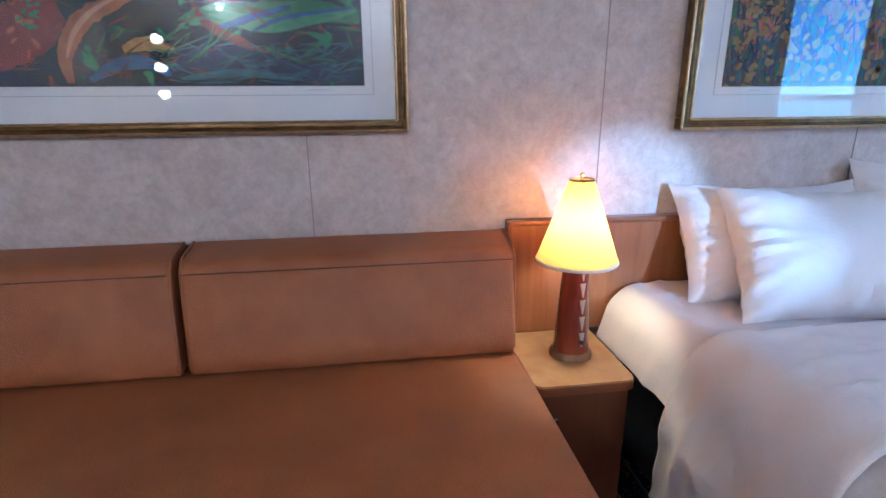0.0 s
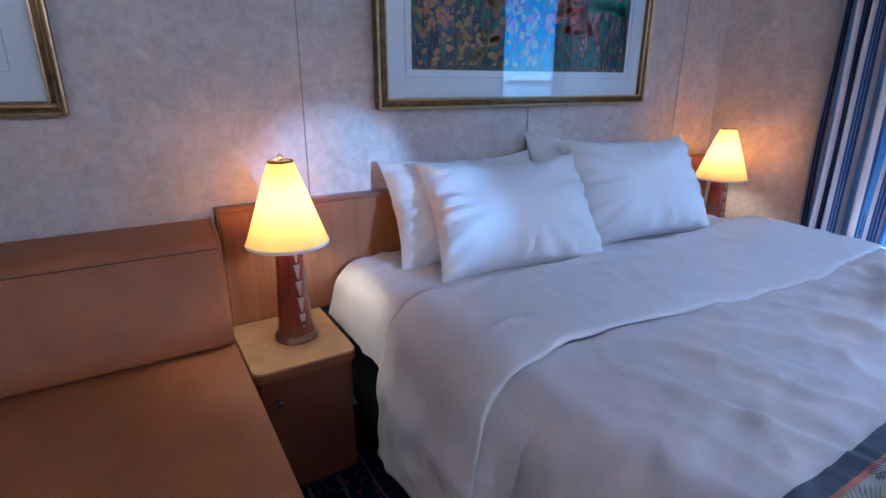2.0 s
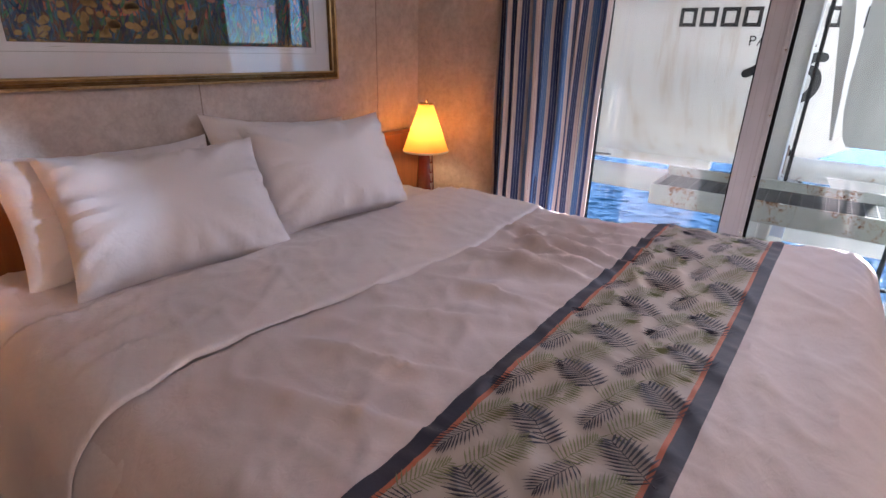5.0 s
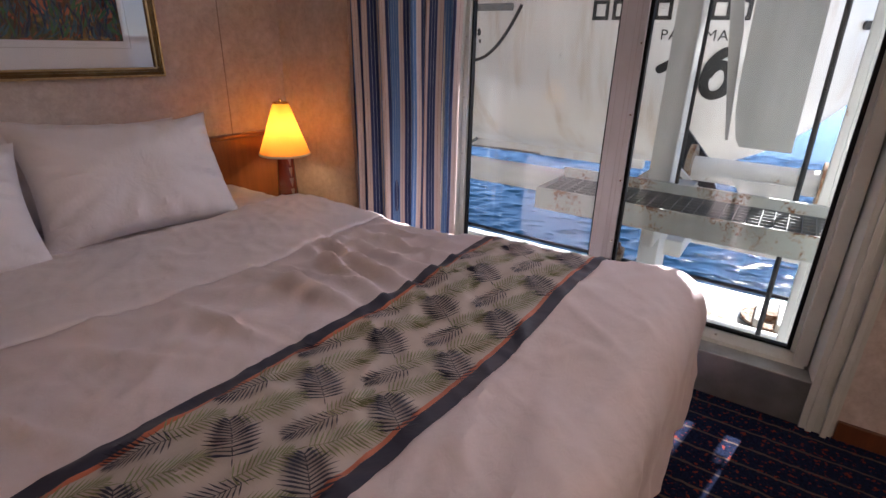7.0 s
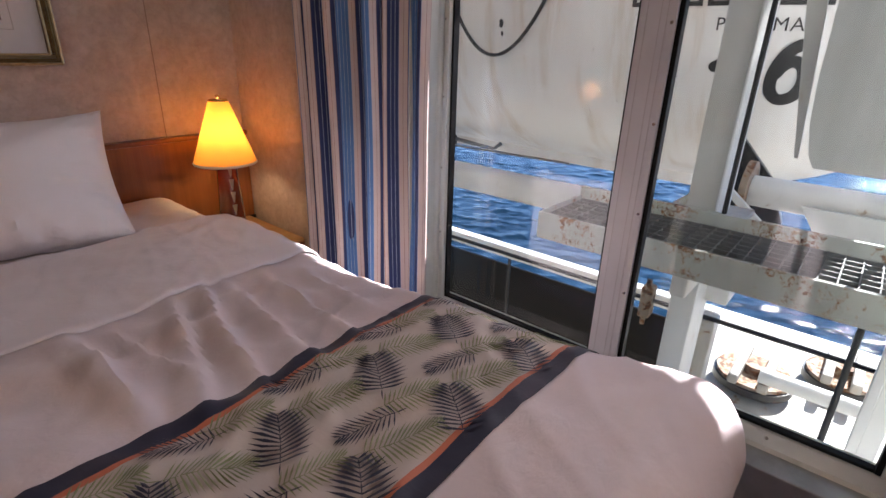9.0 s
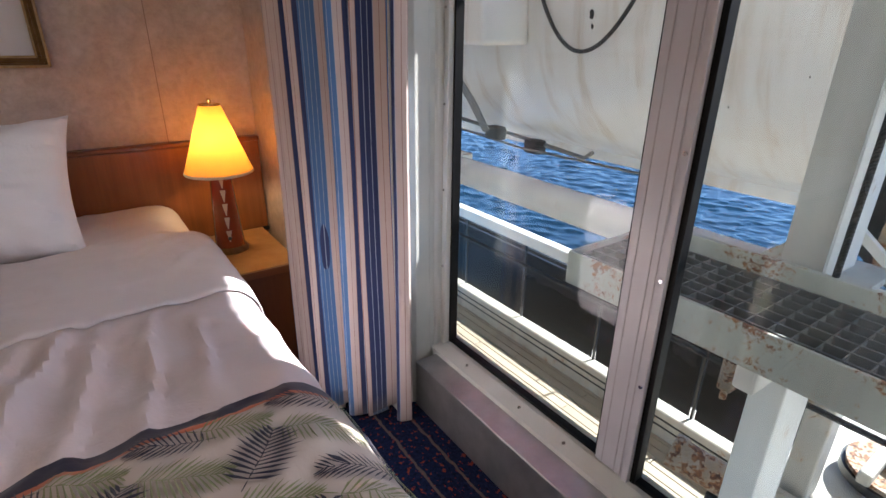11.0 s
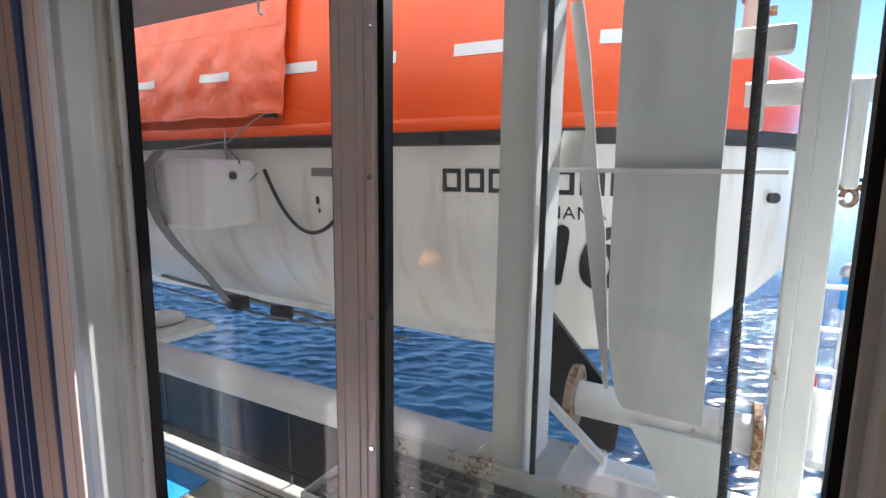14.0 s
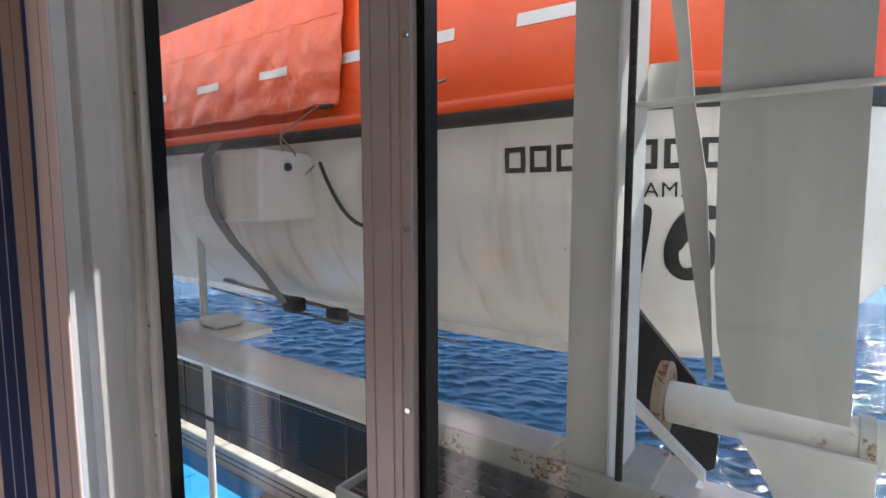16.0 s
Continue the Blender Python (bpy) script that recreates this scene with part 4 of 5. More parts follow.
navy_ink, blue_ink = print_ink("navy_print_ink", (0.010, 0.022, 0.055), (0.025, 0.05, 0.11)), print_ink("blue_print_ink", (0.02, 0.07, 0.20), (0.05, 0.14, 0.32))
leaf_ink, crimson_ink = print_ink("leaf_print_ink", (0.05, 0.20, 0.10), (0.10, 0.30, 0.15)), print_ink("crimson_print_ink", (0.16, 0.03, 0.03), (0.26, 0.06, 0.05))
russet_ink, peach_ink = print_ink("russet_print_ink", (0.26, 0.08, 0.03), (0.38, 0.15, 0.06)), print_ink("peach_print_ink", (0.45, 0.22, 0.13), (0.55, 0.30, 0.19))
for seed, ink, count, x0, x1, z0, z1, long, wide, lean in (
        (1, red_ink, 90, 1.11, 2.17, 1.36, 1.84, 0.075, 0.045, 0.9), (2, teal_ink, 330, 1.11, 2.17, 1.285, 1.52, 0.085, 0.006, 1.5), (3, umber_ink, 260, 1.11, 2.17, 1.285, 1.84, 0.10, 0.006, 1.5),
        (4, green_ink, 300, 1.11, 2.17, 1.285, 1.84, 0.065, 0.009, 1.3), (5, navy_ink, 330, 1.11, 2.17, 1.285, 1.70, 0.075, 0.007, 1.6), (6, ochre_ink, 170, 1.115, 1.66, 1.295, 1.62, 0.030, 0.024, 0.3),
        (7, umber_ink, 120, 1.115, 1.66, 1.295, 1.62, 0.022, 0.003, 0.8), (8, red_ink, 80, 1.70, 1.96, 1.42, 1.62, 0.045, 0.030, 0.5)):
    dabs(meadow, seed, ink, count, x0, x1, z0, z1, long, wide, lean)
dabs(meadow, 17, leaf_ink, 60, 1.93, 2.16, 1.50, 1.60, 0.07, 0.016, 0.3)


def ribbon(pic, order, path, half, ink):
    """A broad painted brush stroke on a print, along (x, z) points, thinning at its ends."""
    curve = []
    for i in range(len(path) - 1):
        p = [Vector(path[min(max(i + k, 0), len(path) - 1)]) for k in (-1, 0, 1, 2)]
        for k in range(10):
            t = k / 10
            curve.append(0.5 * (2 * p[1] + (p[2] - p[0]) * t + (2 * p[0] - 5 * p[1] + 4 * p[2] - p[3]) * t * t + (3 * p[1] - p[0] - 3 * p[2] + p[3]) * t ** 3))
    bm, rows = bmesh.new(), []
    for i, c in enumerate(curve):
        d = (curve[min(i + 1, len(curve) - 1)] - curve[max(i - 1, 0)]).normalized()
        w = half * (0.35 + 0.65 * math.sin(math.pi * (i + 0.5) / len(curve))) * (1 + 0.25 * noise.noise(Vector((i * 0.5, order, 1.0))))
        rows.append([bm.verts.new((min(max(c.x - d.y * w * k, -1.12), -0.024), WALL_Y - 0.0281 - 0.00004 * order, min(max(c.y + d.x * w * k, 1.288), 1.845))) for k in (-1, 0, 1)])
    for r0, r1 in zip(rows, rows[1:]):
        for k in range(2):
            bm.faces.new((r0[k], r0[k + 1], r1[k + 1], r1[k]))
    return part("brush_stroke", bm, ink, pic)


for order, (path, half, ink) in enumerate((
        ([(-0.483, 1.453), (-0.391, 1.472), (-0.286, 1.463), (-0.144, 1.48), (-0.02, 1.459)], 0.035, green_ink),
        ([(-0.435, 1.483), (-0.348, 1.455), (-0.241, 1.445), (-0.02, 1.489)], 0.020, leaf_ink),
        ([(-0.411, 1.432), (-0.316, 1.463), (-0.205, 1.493)], 0.010, blue_ink),
        ([(-0.32, 1.426), (-0.224, 1.464), (-0.024, 1.492)], 0.006, blue_ink),
        ([(-0.466, 1.496), (-0.439, 1.45), (-0.369, 1.407), (-0.28, 1.366), (-0.131, 1.323)], 0.014, umber_ink),
        ([(-0.56, 1.335), (-0.42, 1.358), (-0.259, 1.335), (-0.025, 1.303)], 0.034, navy_ink),
        ([(-0.519, 1.304), (-0.363, 1.32), (-0.206, 1.30)], 0.010, teal_ink),
        ([(-0.657, 1.379), (-0.596, 1.394), (-0.524, 1.376)], 0.018, ochre_ink),
        ([(-0.751, 1.301), (-0.678, 1.338), (-0.603, 1.346), (-0.541, 1.312)], 0.018, blue_ink),
        ([(-1.05, 1.33), (-0.95, 1.40), (-0.86, 1.456), (-0.85, 1.60)], 0.075, crimson_ink),
        ([(-0.799, 1.294), (-0.804, 1.353), (-0.781, 1.407), (-0.736, 1.457), (-0.65, 1.50), (-0.557, 1.544)], 0.024, russet_ink),
        ([(-0.799, 1.356), (-0.772, 1.416), (-0.723, 1.468), (-0.653, 1.506)], 0.007, peach_ink))):
    ribbon(garden, order, path, half, ink)
for seed, ink, count, x0, x1, z0, z1, long, wide, lean in (
        (21, teal_ink, 90, -0.55, -0.03, 1.29, 1.40, 0.09, 0.004, 0.12), (22, green_ink, 90, -0.72, -0.03, 1.34, 1.84, 0.10, 0.006, 0.3), (23, umber_ink, 60, -1.12, -0.03, 1.29, 1.80, 0.07, 0.005, 0.3),
        (24, red_ink, 70, -1.12, -0.86, 1.33, 1.80, 0.03, 0.014, 0.5), (25, leaf_ink, 30, -0.90, -0.84, 1.42, 1.60, 0.025, 0.010, 0.5)):
    dabs(garden, seed, ink, count, x0, x1, z0, z1, long, wide, lean)

# ---- curtain ----
PLEATS = 14


def curtain_at(s, z):
    """s runs along the track, 0 at the wall corner and 1 at the window."""
    y = 1.155 - 0.450 * s
    x = 2.884 + 0.221 * max(0.0, (s - 0.45) / 0.55) ** 1.1
    low = 1 - z / 2.1
    depth = 0.036 + 0.020 * max(0.0, s - 0.46) + 0.008 * math.sin(s * 9.0 + 1.0)
    ph = s * PLEATS * math.pi + 0.5 * math.sin(s * 11) + 0.25 * low * math.sin(5 * s + 2)
    x += depth * math.sin(ph) * (0.8 + 0.35 * low)
    y += 0.016 * math.cos(ph * 0.5) - 0.02 * low * math.sin(s * 4) - 0.02 * low * (1 - s) + 0.012 * noise.noise(Vector((s * 8, z * 1.5, 2.0)))
    return Vector((x, y, z))


cs = steps(0, 1, 300)
lengths = [0.0]
for a, b in zip(cs, cs[1:]):
    lengths.append(lengths[-1] + (curtain_at(b, 1.0) - curtain_at(a, 1.0)).length)
arc = dict(zip(cs, lengths))
curtain = thing("curtain", "floor-length blue and cream striped curtain drawn aside", "curtain")
bm = surface(lambda s, z: curtain_at(s, z + (0.022 + 0.016 * math.sin(s * 23)) * (1 - z / 2.1)), cs, steps(0.0, 2.10, 26), uvs=lambda s, z: ((arc[s] - arc[1.0]) / 0.165 + 0.995, z))
panel = part("panel", bm, curtain_mat, curtain, "striped cotton panel", True)
so = panel.modifiers.new("thickness", "SOLIDIFY")
so.thickness = 0.002
part("track", box(2.860, 2.905, 0.70, 1.20, 2.085, CEIL, 0.003), white_metal, curtain)

# ---- wall lamps opposite, seen in the glazing of the pictures ----
vanity = thing("vanity_light", "upright strip of three lit round wall lamps", "wall lamp")
part("back_plate", box(-2.03, -1.87, BACK_Y, BACK_Y + 0.03, 1.15, 1.95, 0.006), chrome, vanity)
# unseen mirror, added behind the spot that lights wall and pillow
mirror = thing("added_mirror", "frameless mirror added out of view, behind the spot opposite the bed", "mirror")
part("mirror_glass", box(2.02, 2.78, BACK_Y + 0.004, BACK_Y + 0.010, 1.05, 1.95, 0.002), material("silvered_mirror", (0.92, 0.93, 0.93), 0.02, 1.0), mirror)
part("backing", box(2.03, 2.77, BACK_Y, BACK_Y + 0.004, 1.06, 1.94), cherry_dark, mirror)
for zz in (1.30, 1.55, 1.80):
    part("bulb", lathe([(0.010, 0.0), (0.034, 0.02), (0.040, 0.045), (0.028, 0.075), (0.002, 0.085)], (0, 0), 20), bulb_mat, vanity, "round lit bulb", True).matrix_world = pose(-1.95, BACK_Y + 0.03, zz, -90, 0, 0)
for dx, dy in ((-1.3, -2.05), (0.3, -2.05), (1.8, -2.05)):
    dl = thing("downlight", "round recessed ceiling downlight, lit", "ceiling light", "ceiling downlights")
    part("rim", lathe([(0.053, CEIL - 0.001), (0.053, CEIL - 0.044), (0.060, CEIL - 0.044), (0.062, CEIL - 0.001)], (dx, dy), 28, closed=False), white_metal, dl)
    part("lens", lathe([(0.049, CEIL - 0.001), (0.049, CEIL - 0.003)], (dx, dy), 28), lens_mat, dl)
    li = new("downlight_lamp", bpy.data.lights.new("downlight_lamp", "POINT"))
    li.data.shadow_soft_size, li.data.energy, li.data.color = 0.02, 2.1, (1.0, 0.80, 0.62)
    li.location = (dx, dy, CEIL - 0.075)

# ---- outside: sea and shore ----
SEA_Z, DECK_Z = -17.0, -2.40


def swell(px, py):
    """Height of a short wind-driven chop, as a sum of crested waves."""
    rs = np.random.RandomState(5)
    h = np.zeros_like(px)
    for k in range(46):
        length = 0.85 * 1.033 ** k
        turn = 0.55 + rs.normal(0, 0.55)
        ph = 2 * math.pi / length * (px * math.cos(turn) + py * math.sin(turn)) + rs.uniform(0, 6.28)
        ph = ph + 0.9 * np.sin(px * 0.11 * (1 + 0.1 * k) + k) + 0.9 * np.sin(py * 0.13 * (1 + 0.07 * k) - k)
        h += 0.0115 * length * (1 - np.abs(np.sin(ph / 2)))
    return h


def sea_sheet(x0, x1, y0, y1, nx, ny):
    px, py = np.meshgrid(x0 + (x1 - x0) * np.linspace(0, 1, nx) ** 1.5, np.linspace(y0, y1, ny), indexing="ij")
    fade = np.clip(np.minimum(np.minimum(x1 - px, px - x0) / 6, np.minimum(py - y0, y1 - py) / 6), 0, 1)
    pz = SEA_Z + 0.02 + swell(px, py) * fade
    idx = np.arange(nx * ny).reshape(nx, ny)
    me = bpy.data.meshes.new("waves")
    me.from_pydata(np.stack([px, py, pz], -1).reshape(-1, 3).tolist(), [], np.stack([idx[:-1, :-1], idx[1:, :-1], idx[1:, 1:], idx[:-1, 1:]], -1).reshape(-1, 4).tolist())
    me.shade_smooth()
    me.materials.append(sea_mat)
    return me


bm = bmesh.new()
bmesh.ops.create_grid(bm, x_segments=1, y_segments=1, size=3800)
for q in bm.verts:
    q.co.z = SEA_Z
water = structure("water", bm, sea_mat, "choppy blue sea with sun glitter", "sea")
waves = new("waves", sea_sheet(10, 120, -32, 95, 560, 720))
waves.parent = water
tagged(waves, "short choppy waves")
bm = bmesh.new()
tops = [(3400 * math.cos(a), 3400 * math.sin(a), 22 + 26 * noise.noise(Vector((a * 5, 0, 0))) + 8 * noise.noise(Vector((a * 40, 1, 0)))) for a in steps(-1.3, 0.35, 90)]
lo = [bm.verts.new((x, y, SEA_Z - 2)) for x, y, h in tops]
hi = [bm.verts.new((x, y, SEA_Z + max(4, h))) for x, y, h in tops]
for i in range(len(tops) - 1):
    bm.faces.new((lo[i], lo[i + 1], hi[i + 1], hi[i]))
structure("backdrop", bm, shore_mat, "low distant wooded shore", "shore")

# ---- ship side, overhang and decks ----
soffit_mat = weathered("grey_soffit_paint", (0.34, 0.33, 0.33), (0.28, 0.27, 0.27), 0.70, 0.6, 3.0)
# ship side runs on far out of view to bounce sun onto the lifeboat
for y0, y1, z0, z1 in ((-45, -0.92, -2.5, 2.5), (1.10, 45, -2.5, 2.5), (-0.92, 1.10, 2.12, 2.5), (-0.92, 1.10, -2.5, -0.06)):
    structure("facade", box(3.352, 3.42, y0, y1, z0, z1), ship_white, "white painted ship side", "ship side")
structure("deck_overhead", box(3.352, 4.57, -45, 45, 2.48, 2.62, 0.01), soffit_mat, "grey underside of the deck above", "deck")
# unseen upper decks, added to bounce sun onto the boat; grey limits it
structure("bounce_facade_above", box(4.47, 4.57, -45, 45, 2.62, 16), ship_grey, "unseen white decks of the ship above, added to bounce sun", "ship side")
# unseen lower hull, added for the same bounce
structure("bounce_facade_below", box(6.72, 6.80, -45, 45, SEA_Z, DECK_Z - 0.02), ship_white, "unseen white lower hull of the ship, added to bounce sun", "ship side")
structure("roof", box(-2.6, 3.40, -2.6, 1.9, 2.20, 2.30), ship_grey, "steel deck above the cabin", "deck")
structure("deck", box(3.42, 6.75, -7, 13, DECK_Z - 0.12, DECK_Z - 0.012), caulk, "black deck caulking", "deck")
bul = thing("bulwark", "dark glazed bulwark with white rail and rusty ledge", "bulwark", kind="structure")
bx = 6.60
part("outboard_screen", box(7.95, 8.0, -8, 13, -3.5, -1.90), dark_screen, bul, "black outboard fender boards")
part("cap_rail", box(bx - 0.05, bx + 0.09, -8, 13, -1.10, -0.96, 0.02), ship_white, bul, "white cap rail")
# shade on the ledge is put into its darker paint
part("ledge", box(bx - 0.16, bx + 0.15, -8, 13, DECK_Z - 0.01, -2.10, 0.02), stained_shaded_paint, bul, "cream ledge with rust, colour darkened for shade")
for zz in (-2.19, -2.27):
    part("ledge_groove", box(bx - 0.164, bx - 0.15, -8, 13, zz - 0.010, zz + 0.010), black_paint, bul)
for k, yy in enumerate(steps(-7, 12, 16)):
    part("post", box(bx - 0.03, bx + 0.0, yy - 0.011, yy + 0.011, -2.12, -1.08), black_paint, bul)
    if k < 16:
        part("pane", box(bx - 0.020, bx - 0.012, yy + 0.03, yy + 1.157, -2.09, -1.19), smoked_glass, bul, "smoked glass pane").visible_shadow = False
part("thin_rail", box(bx - 0.03, bx - 0.012, -8, 13, -1.197, -1.183), black_paint, bul)

tagged(part("blue_deck_mat", box(4.0, 6.42, 5.0, 8.6, DECK_Z, DECK_Z + 0.03, 0.01), blue_paint), "bright blue painted area on the lower deck", "deck mat")
for k in range(5):
    st = thing("deck_railing", "white painted tubular deck railing", "railing", "railings on the lower deck")
    y0 = 4.6 + k * 1.0
    for zz in (0.35, 0.65, 1.0):
        part("rail", tube([(4.2 + 0.35 * k, y0, DECK_Z + zz), (4.55 + 0.35 * k, y0 + 1.0, DECK_Z + zz)], 0.018, 8), ship_white, st)
    part("post", tube([(4.2 + 0.35 * k, y0, DECK_Z), (4.2 + 0.35 * k, y0, DECK_Z + 1.0)], 0.022, 8), ship_white, st)

# ---- davit platform with grating ----
plat = thing("davit_platform", "rusty white steel platform with a walkway grating", "platform")
PX0, PX1, PZ, PY0, PY1 = 3.60, 3.955, 0.600, -2.6, 0.515
part("near_beam", box(PX0 - 0.012, PX0, PY0, PY1, PZ - 0.112, PZ + 0.004, 0.004), rusty_paint, plat, "rusted near beam")
part("near_flange", box(PX0, PX0 + 0.05, PY0, PY1, PZ - 0.112, PZ - 0.100), rusty_paint, plat)
part("far_beam", box(PX1 + 0.012, PX1 + 0.035, PY0, PY1, PZ - 0.10, PZ + 0.045, 0.004), rusty_paint, plat, "rusted far kerb")
part("end_plate", box(PX0, PX1 + 0.03, PY1 - 0.012, PY1, PZ - 0.11, PZ + 0.004, 0.003), rusty_paint, plat)
gbm = bmesh.new()
for yy in steps(PY0 + 0.02, PY1 - 0.03, 58):
    box(PX0 + 0.014, PX1 - 0.002, yy - 0.002, yy + 0.002, PZ - 0.034, PZ - 0.006, 0, 1, gbm)
for xx in steps(PX0 + 0.025, PX1 - 0.015, 6):
    box(xx - 0.003, xx + 0.003, PY0 + 0.02, PY1 - 0.03, PZ - 0.034, PZ - 0.004, 0, 1, gbm)
part("grating", gbm, grating_mat, plat, "galvanised bar grating")
for yy in (-1.4, -0.75, 0.25):
    part("cross_beam", box(PX0, PX1 + 0.02, yy - 0.02, yy + 0.02, PZ - 0.10, PZ - 0.045), rusty_paint, plat)
part("bracket", box(PX0 + 0.05, 4.10, -0.10, -0.04, PZ - 0.22, PZ - 0.10, 0.01), ship_white, plat)

beam = tagged(part("davit_beam", tube([(4.30, -0.06, 0.468), (4.30, 7.0, 0.468)], 0.084, 20), ship_white, None, "", True), "round white longitudinal davit beam", "beam")

# ---- davit columns ----
col_a = thing("davit_column", "square white steel davit column", "column", "davit columns")
part("shaft", box(4.02, 4.27, -0.066, 0.040, DECK_Z, 2.48, 0.006), ship_white, col_a)
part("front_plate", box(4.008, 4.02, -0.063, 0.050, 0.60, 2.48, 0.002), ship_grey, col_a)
bm = prism([(0.040, 0.60), (0.13, 0.60), (0.115, 0.635), (0.04, 0.70)], "x", 4.05, 4.065)
part("gusset", bm, rusty_paint, col_a, "rusty foot gusset")
part("foot", box(3.99, 4.32, -0.16, 0.10, 0.575, 0.60, 0.004), rusty_paint, col_a)
col_b = thing("davit_column", "square white steel davit column", "column", "davit columns")
part("shaft", box(4.20, 4.46, -0.832, -0.766, DECK_Z, 2.48, 0.006), ship_white, col_b)
part("flange", box(4.16, 4.20, -0.764, -0.728, -1.0, 2.48, 0.004), ship_white, col_b)
arm = thing("davit", "broad flat white davit arm of steel plate", "davit")
left = [(-0.262, 2.48), (-0.258, 1.9), (-0.262, 1.4), (-0.268, 1.15), (-0.280, 1.00), (-0.305, 0.88), (-0.330, 0.835)]
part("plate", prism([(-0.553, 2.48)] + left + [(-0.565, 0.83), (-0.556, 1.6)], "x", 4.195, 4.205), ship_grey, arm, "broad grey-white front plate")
part("side_plate", prism([(-0.558, 0.84), (-0.556, 2.48), (-0.542, 2.48), (-0.545, 0.84)], "x", 4.206, 4.34), ship_white, arm)
part("back_plate", prism([(-0.553, 2.48)] + left + [(-0.565, 0.83), (-0.556, 1.6)], "x", 4.33, 4.342), ship_white, arm)
part("tie_bar", box(4.150, 4.185, -0.715, -0.066, 1.600, 1.614, 0.002), ship_white, arm, "thin horizontal tie bar")
part("top_bar", box(4.178, 4.192, -0.560, -0.066, 2.138, 2.19, 0.003), ship_white, arm, "flat horizontal stay plate")
strut = tagged(part("davit_strut", prism([(-0.066, 2.16), (-0.111, 2.16), (-0.145, 1.97), (-0.185, 1.62), (-0.224, 1.41), (-0.264, 0.85), (-0.250, 0.85), (-0.166, 1.35), (-0.128, 1.60), (-0.141, 1.74)], "x", 4.29, 4.30), ship_white), "leaning white steel strut between column and arm", "strut")
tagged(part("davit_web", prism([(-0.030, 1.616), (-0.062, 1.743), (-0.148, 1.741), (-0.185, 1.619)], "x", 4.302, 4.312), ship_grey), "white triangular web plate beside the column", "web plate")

shaft = thing("pivot_shaft", "white pivot shaft with a rusty flange", "shaft")
part("pipe", tube([(4.75, -0.06, 0.59), (4.75, -0.78, 0.59)], 0.078, 24), ship_white, shaft, "white painted pipe", True)
part("flange", tube([(4.75, -0.025, 0.59), (4.75, -0.058, 0.59)], 0.148, 28), rust, shaft, "rusty round flange", True)
part("collar", tube([(4.75, -0.62, 0.59), (4.75, -0.66, 0.59)], 0.086, 24), rusty_paint, shaft, "", True)
part("end_flange", tube([(4.75, -0.735, 0.59), (4.75, -0.765, 0.59)], 0.13, 24), rust, shaft, "", True)
tagged(part("black_lever", prism([(0.22, 0.97), (0.139, 0.90), (-0.115, 0.62), (-0.21, 0.40), (-0.20, 0.27), (-0.12, 0.22), (0.02, 0.35), (0.139, 0.45), (0.22, 0.5)], "x", 4.95, 4.99, bevel=0.004), black_paint), "black painted lever plate behind the column", "lever")
tagged(part("davit_skirt", prism([(-0.30, 0.58), (-0.66, 0.58), (-0.66, 0.20), (-0.48, 0.22), (-0.40, 0.42)], "x", 4.62, 4.64), ship_white), "white gusset plate below the pivot shaft", "gusset")
tagged(part("diagonal_brace", prism([(0.04, 0.66), (-0.22, 0.44), (-0.22, 0.405), (0.04, 0.615)], "x", 4.55, 4.58), ship_white), "white diagonal steel brace below the pivot shaft", "brace")
base_frame = thing("davit_base_frame", "white steel base frame around the davit", "frame")
part("outer_beam", box(4.95, 5.10, -2.6, 0.10, 0.02, 0.14, 0.008), ship_white, base_frame)
part("inner_beam", box(4.02, 4.20, -2.6, -0.066, 0.46, 0.575, 0.006), ship_white, base_frame)
part("cross_beam", box(4.20, 5.0, -0.16, -0.02, 0.16, 0.26, 0.006), ship_white, base_frame)
part("cross_beam", box(4.20, 5.0, -0.98, -0.84, 0.16, 0.30, 0.006), ship_white, base_frame)

for nm, pts, r, lab in (("wire_rope", [(3.985, -0.102, 0.58), (3.985, -0.104, 2.48)], 0.0095, "greasy black wire rope beside the column"),
                        ("wire_rope", [(4.05, -0.640, -1.3), (4.05, -0.633, 0.75), (4.05, -0.612, 2.48)], 0.0125, "thick greasy black wire rope")):
    tagged(part(nm, tube(pts, r, 12), rope_mat, None, "", True), lab, "wire rope", "davit wire ropes")
br = thing("davit_bracket", "white steel bracket with round lug on the column", "bracket")
part("arm", tube([(4.53, -0.95, 1.86), (4.53, -0.60, 1.86)], 0.040, 16), ship_white, br, "", True)
part("plate", box(4.50, 4.56, -0.66, -0.62, 1.74, 2.02, 0.012), ship_white, br)
part("plate", box(4.42, 4.48, -0.912, -0.872, 1.56, 1.88, 0.012), ship_white, br)
part("upper_arm", box(4.42, 4.50, -0.72, -0.55, 1.97, 2.05, 0.01), ship_white, br)
shk = thing("shackle", "rusty shackle on a short chain", "shackle")
part("bow", tube([(4.45, -0.895 + 0.018 * math.cos(a), 1.535 + 0.024 * math.sin(a)) for a in steps(0, 6.0, 14)], 0.009, 8), rust, shk, "", True)
part("pin", tube([(4.45, -0.925, 1.565), (4.45, -0.865, 1.565)], 0.010, 8), rust, shk)

hang = thing("hanging_hook", "thin white hook hanging from the deck above", "hook")
part("rod", tube([(4.5, 1.625, 2.49), (4.5, 1.625, 2.405)], 0.008, 8), ship_white, hang)
part("hook", tube([(4.5, 1.625, 2.405), (4.5, 1.61, 2.39), (4.5, 1.59, 2.392)], 0.006, 8), chrome, hang)

